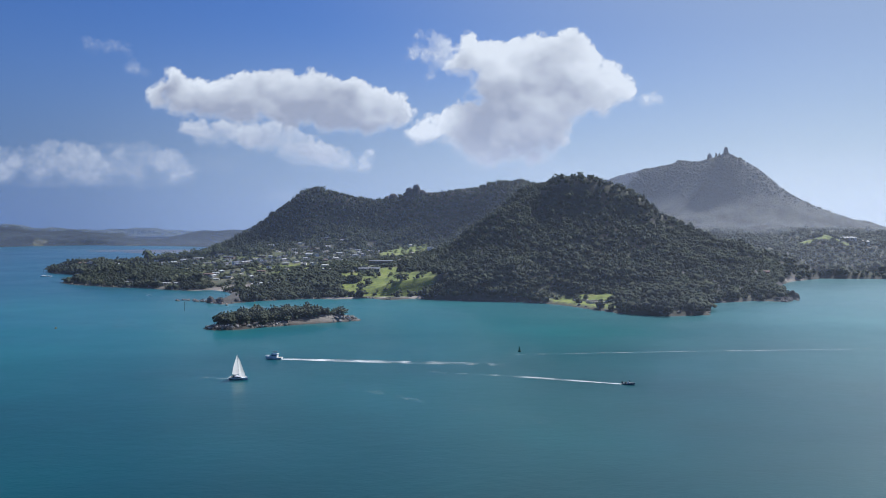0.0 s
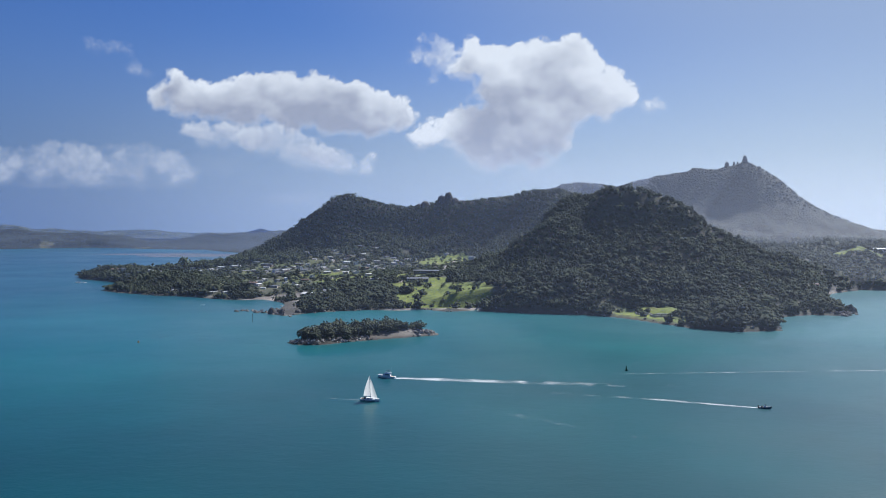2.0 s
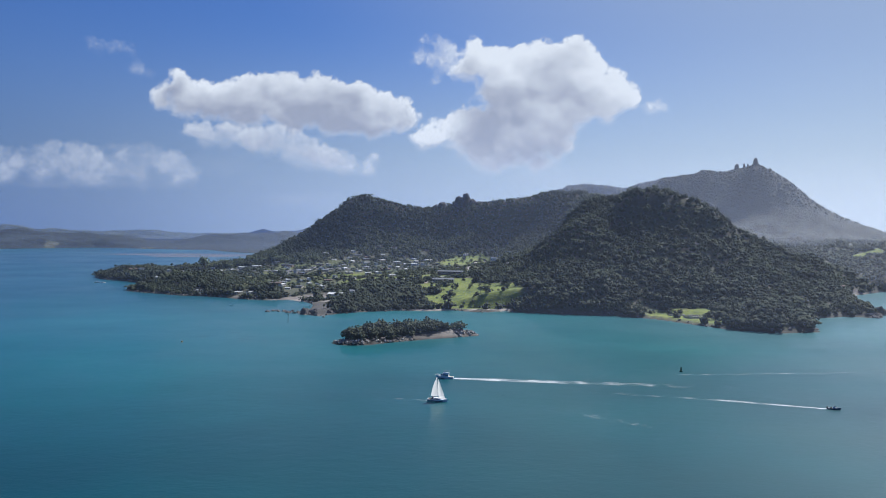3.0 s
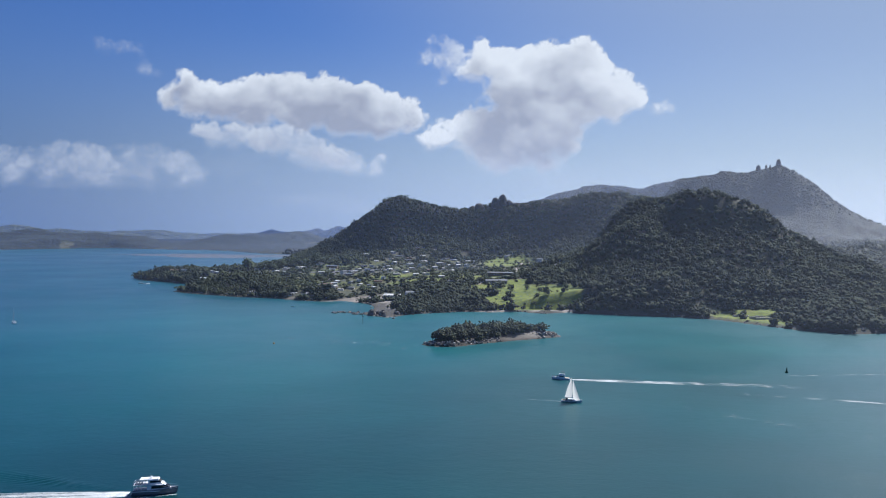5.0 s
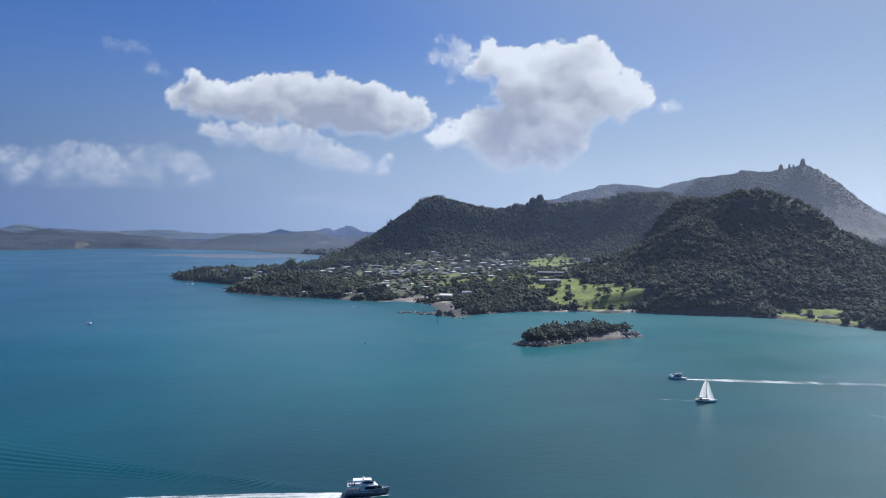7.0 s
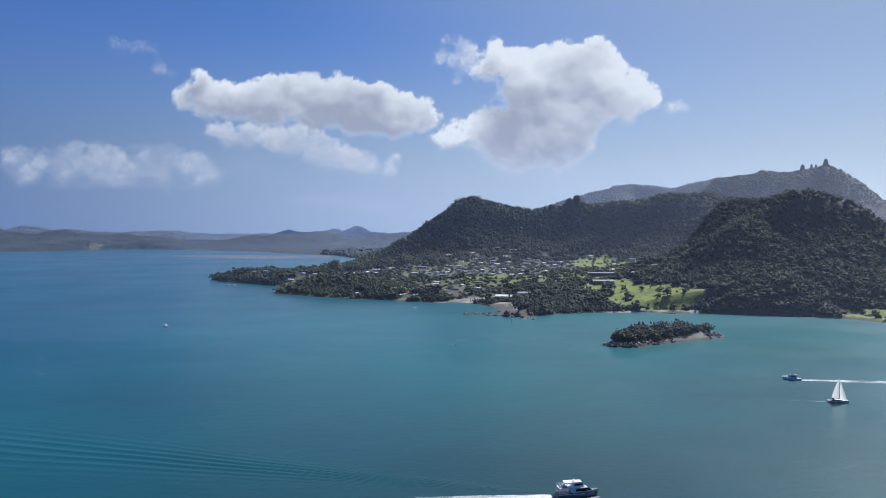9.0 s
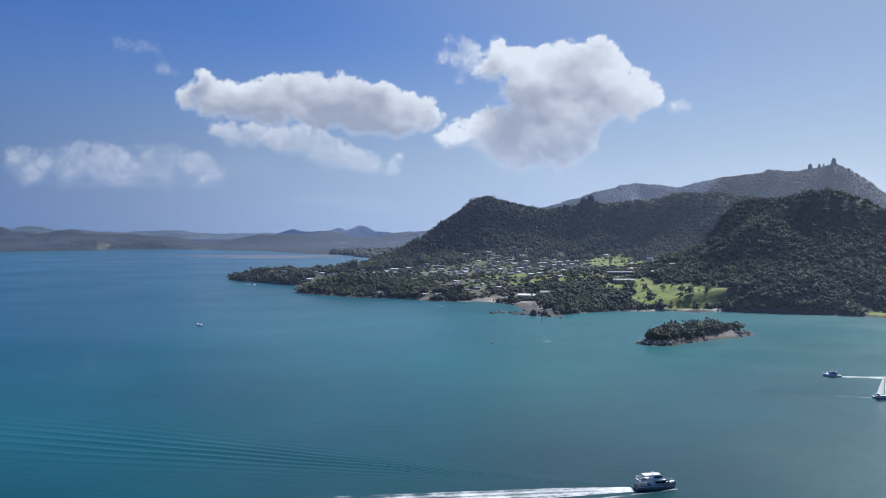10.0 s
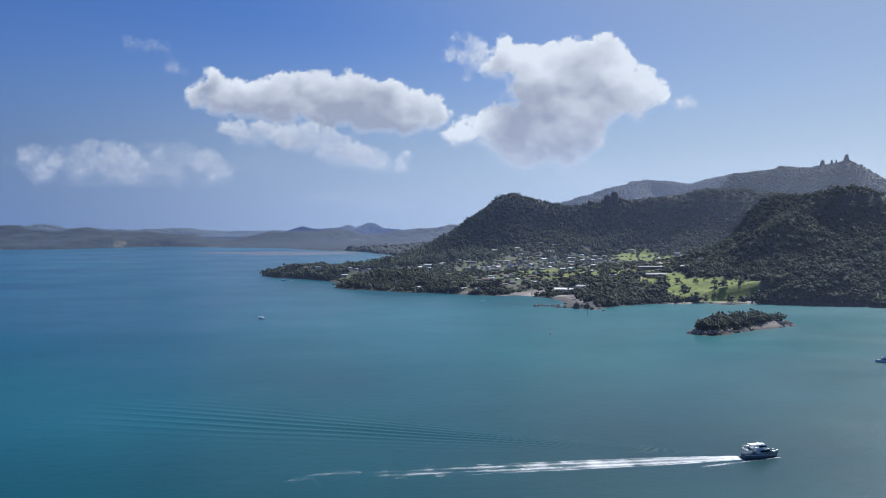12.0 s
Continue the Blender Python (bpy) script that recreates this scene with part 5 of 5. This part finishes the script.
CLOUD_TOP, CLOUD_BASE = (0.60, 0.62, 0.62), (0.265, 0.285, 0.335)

# heaps of cloud, set out to fit the camera's view: how dense, how bright, metres that light reaches in, and rounded
# lobes of (x, height, radius) on a plane 4 km ahead
LONG_HEAP = (1.0, 0.80, 66, [(-1389, 694, 63), (-1321, 791, 40), (-1344, 740, 46), (-1295, 694, 80), (-1166, 705, 92), (-1023, 705, 97), (-880, 717, 123), (-737, 711, 135), (-593, 694, 132),
             (-450, 654, 126), (-307, 631, 109), (-193, 619, 80), (-994, 619, 80), (-794, 596, 86), (-565, 591, 86), (-393, 582, 74), (-1137, 654, 80), (-416, 757, 29)])
SHELF = (0.82, 0.58, 90, [(-1258, 539, 52), (-1180, 522, 63), (-1080, 511, 69), (-980, 493, 69), (-880, 482, 69), (-780, 465, 69), (-694, 430, 74), (-593, 402, 72), (-493, 373, 54),
         (-722, 488, 52), (-336, 419, 31), (-387, 350, 46), (-851, 525, 57)])
TOWER_HEAD = [(151, 940, 74), (108, 860, 74), (265, 860, 109), (409, 871, 115), (552, 900, 120), (666, 946, 89), (724, 840, 120), (838, 754, 109), (930, 734, 69),
         (580, 754, 137), (409, 740, 132), (265, 734, 109), (752, 688, 86), (824, 677, 57), (609, 668, 97)]
TOWER_FOOT = [(308, 585, 80), (437, 596, 86), (552, 591, 74), (603, 556, 46), (151, 585, 63), (51, 556, 63), (-4, 533, 52), (-55, 519, 52), (-115, 511, 31),
              (122, 505, 80), (265, 493, 86), (409, 493, 86), (523, 511, 74), (294, 419, 52), (180, 442, 57), (409, 425, 52), (537, 448, 34), (237, 631, 43),
              (589, 611, 46), (117, 614, 34), (620, 476, 26), (472, 396, 29), (237, 367, 34)]
TOWER = (1.0, 1.0, 165, TOWER_HEAD + TOWER_FOOT)
SHREDS = (0.75, 0.9, 300, [(-21, 980, 34), (-84, 909, 34), (-38, 929, 29), (16, 923, 46), (-141, 903, 20), (-32, 805, 23), (1038, 688, 40), (1090, 674, 26), (42, 883, 34),
          (-130, 1009, 11), (-92, 1009, 14)])
WISPS = (0.4, 0.6, 300, [(-1753, 951, 11), (-1724, 949, 14), (-1693, 949, 17), (-1661, 946, 17), (-1630, 940, 14), (-1601, 934, 11), (-1578, 929, 9), (-1524, 831, 34), (-1561, 843, 20),
         (-1481, 823, 17)])
BANK = (0.5, 0.5, 110, [(-2254, 390, 74), (-2125, 350, 69), (-1982, 402, 80), (-1853, 396, 86), (-1724, 373, 74), (-1595, 402, 80), (-1495, 402, 80), (-1381, 362, 74), (-1281, 310, 57),
        (-1996, 316, 80), (-1767, 304, 80), (-1538, 304, 80), (-1338, 282, 52), (-2197, 304, 74), (-1882, 333, 74), (-1653, 324, 74)])
MURK = (0.22, 0.75, 300, [(294, 353, 63), (423, 296, 69), (537, 267, 52), (180, 367, 52), (-994, 267, 46), (-794, 239, 40), (-49, 367, 46)])
HEAPS = (MURK, BANK, WISPS, SHREDS, TOWER, LONG_HEAP, SHELF)


def billow(x, y, size, seed):
    """Rounded heads: 1 at the middle of each, falling to 0 between them."""
    spot = np.random.default_rng(seed).random((64, 64, 2))
    u, v = x / size, y / size
    best = np.full(x.shape, 9.0)
    for i in (-1, 0, 1):
        for j in (-1, 0, 1):
            cu, cv = np.floor(u).astype(int) + i, np.floor(v).astype(int) + j
            at = spot[cu % 64, cv % 64]
            best = np.minimum(best, (cu + at[..., 0] - u) ** 2 + (cv + at[..., 1] - v) ** 2)
    return np.clip(1 - best, 0, 1)


def heap(x, z, lobes):
    """Metres inside a heap of rounded lobes, negative outside."""
    total = np.zeros(x.shape)
    for lx, lz, r in lobes:
        total += np.exp(np.clip(r - np.hypot(x - lx, (z - lz) * np.where(z < lz, 1.25, 1.0)), -600, 600) / 30)
    return 30 * np.log(total + 1e-9) - 12


def cloud_field(x, z):
    """Cover and light of the clouds at the points (x, z) of an upright plane."""
    wx = x + 46 * fbm(x, z, 140, 4, 91) + 12 * fbm(x, z, 40, 3, 93)
    wz = z + 30 * fbm(x, z, 120, 4, 95) + 10 * fbm(x, z, 38, 3, 97)
    big = 34 * (billow(wx, wz, 105, 1) - 0.6)
    here = big + 15 * (billow(wx + 37, wz, 50, 2) - 0.6) + 7 * (billow(wx, wz + 19, 23, 3) - 0.6) + 9 * fbm(x, z, 16, 3, 107)
    over = 34 * (billow(wx + 14, wz + 34, 105, 1) - 0.6)
    drift = fbm(x, z * 1.6, 170, 5, 99)
    ragged = np.clip(0.75 + 0.9 * fbm(x, z * 1.4, 120, 5, 111), 0.2, 1)
    cover, light = np.zeros(x.shape), np.full(x.shape, 0.7)
    for share, bright, reach, lobes in HEAPS:
        smooth = heap(wx, wz, lobes)
        body = smooth + here * 1.25 + (8 if share > 0.6 else 16)
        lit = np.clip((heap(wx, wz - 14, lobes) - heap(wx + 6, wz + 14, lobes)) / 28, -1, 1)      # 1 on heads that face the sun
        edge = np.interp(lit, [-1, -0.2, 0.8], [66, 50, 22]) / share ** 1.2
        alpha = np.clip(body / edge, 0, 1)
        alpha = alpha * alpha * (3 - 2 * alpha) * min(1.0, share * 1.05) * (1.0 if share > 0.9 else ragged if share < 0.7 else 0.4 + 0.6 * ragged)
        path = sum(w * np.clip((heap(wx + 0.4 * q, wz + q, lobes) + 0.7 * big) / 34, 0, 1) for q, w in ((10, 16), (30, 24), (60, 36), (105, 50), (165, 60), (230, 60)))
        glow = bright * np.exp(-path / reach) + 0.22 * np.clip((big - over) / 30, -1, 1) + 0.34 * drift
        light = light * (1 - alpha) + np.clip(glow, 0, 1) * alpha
        cover = 1 - (1 - cover) * (1 - alpha)
    return cover, light


def cloud_sky():
    """The far sky's clouds, on one curved sheet behind all hills."""
    radius, cx = 4300.0, -200.0
    ga, gz = np.meshgrid(np.radians(np.arange(-38, 32.01, 0.075)), np.arange(150, 1130, 5.6))
    x = cx + 4000 * np.tan(ga)
    z = 84 + (gz - 84) * (4000 / np.cos(ga)) / radius
    cover, light = cloud_field(x, z)
    veil = np.clip(fbm(x, z * 3.5, 520, 4, 103) - 0.05, 0, 1) * 0.5 * np.clip(1 - (z - 150) / 420, 0, 1)   # thin streaks low down
    light = np.where(veil > cover, 0.55, light)
    cover = np.maximum(cover, veil)
    co = np.stack([cx + radius * np.sin(ga), radius * np.cos(ga), gz], 2).reshape(-1, 3)
    idx = np.arange(ga.size).reshape(ga.shape)
    full = cover > 0.004
    keep = full[:-1, :-1] | full[:-1, 1:] | full[1:, 1:] | full[1:, :-1]
    a, b, c, d = (t[keep] for t in (idx[:-1, :-1], idx[:-1, 1:], idx[1:, 1:], idx[1:, :-1]))
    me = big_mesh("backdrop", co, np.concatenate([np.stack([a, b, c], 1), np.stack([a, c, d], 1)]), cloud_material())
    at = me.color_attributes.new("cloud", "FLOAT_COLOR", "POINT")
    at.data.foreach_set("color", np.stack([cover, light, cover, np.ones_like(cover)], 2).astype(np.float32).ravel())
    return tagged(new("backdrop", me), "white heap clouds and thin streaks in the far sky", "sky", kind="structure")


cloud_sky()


# ---- sea haze: added thin sheets that scatter the sun's light in place of hazy air ----
def haze_material(share, y):
    m = bpy.data.materials.new("haze_sheet")
    m.use_nodes = True
    g = Graph(m)
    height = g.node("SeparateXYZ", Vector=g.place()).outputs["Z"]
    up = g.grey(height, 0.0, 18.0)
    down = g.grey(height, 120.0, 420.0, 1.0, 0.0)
    sunward = g.grey(g.node("SeparateXYZ", Vector=g.place()).outputs["X"], -0.45 * y, 0.45 * y, *((0.50, 1.0) if y < 600 else (0.24, 1.25)))   # sheet made denser to the east, for haze brighter towards the sun
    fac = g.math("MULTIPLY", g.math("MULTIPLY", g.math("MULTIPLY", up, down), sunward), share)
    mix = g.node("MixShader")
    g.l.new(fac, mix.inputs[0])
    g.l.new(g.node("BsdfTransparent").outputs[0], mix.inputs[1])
    # haze colour put into the sheet, bluer on the far ones
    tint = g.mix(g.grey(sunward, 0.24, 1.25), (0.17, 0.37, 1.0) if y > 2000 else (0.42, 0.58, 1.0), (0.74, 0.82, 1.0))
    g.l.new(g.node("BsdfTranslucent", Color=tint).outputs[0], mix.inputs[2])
    g.l.new(mix.outputs[0], g.n["Material Output"].inputs["Surface"])
    g.n.remove(g.b)
    return m


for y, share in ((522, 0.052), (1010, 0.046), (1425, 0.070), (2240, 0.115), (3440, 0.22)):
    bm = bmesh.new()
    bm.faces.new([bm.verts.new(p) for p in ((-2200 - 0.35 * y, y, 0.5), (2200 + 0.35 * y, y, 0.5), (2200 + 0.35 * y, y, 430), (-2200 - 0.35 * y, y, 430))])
    tagged(part("haze_sheet", bm, haze_material(share, y), None), "thin flat sheet added for the look of bright sea haze", "haze", kind="stuff")
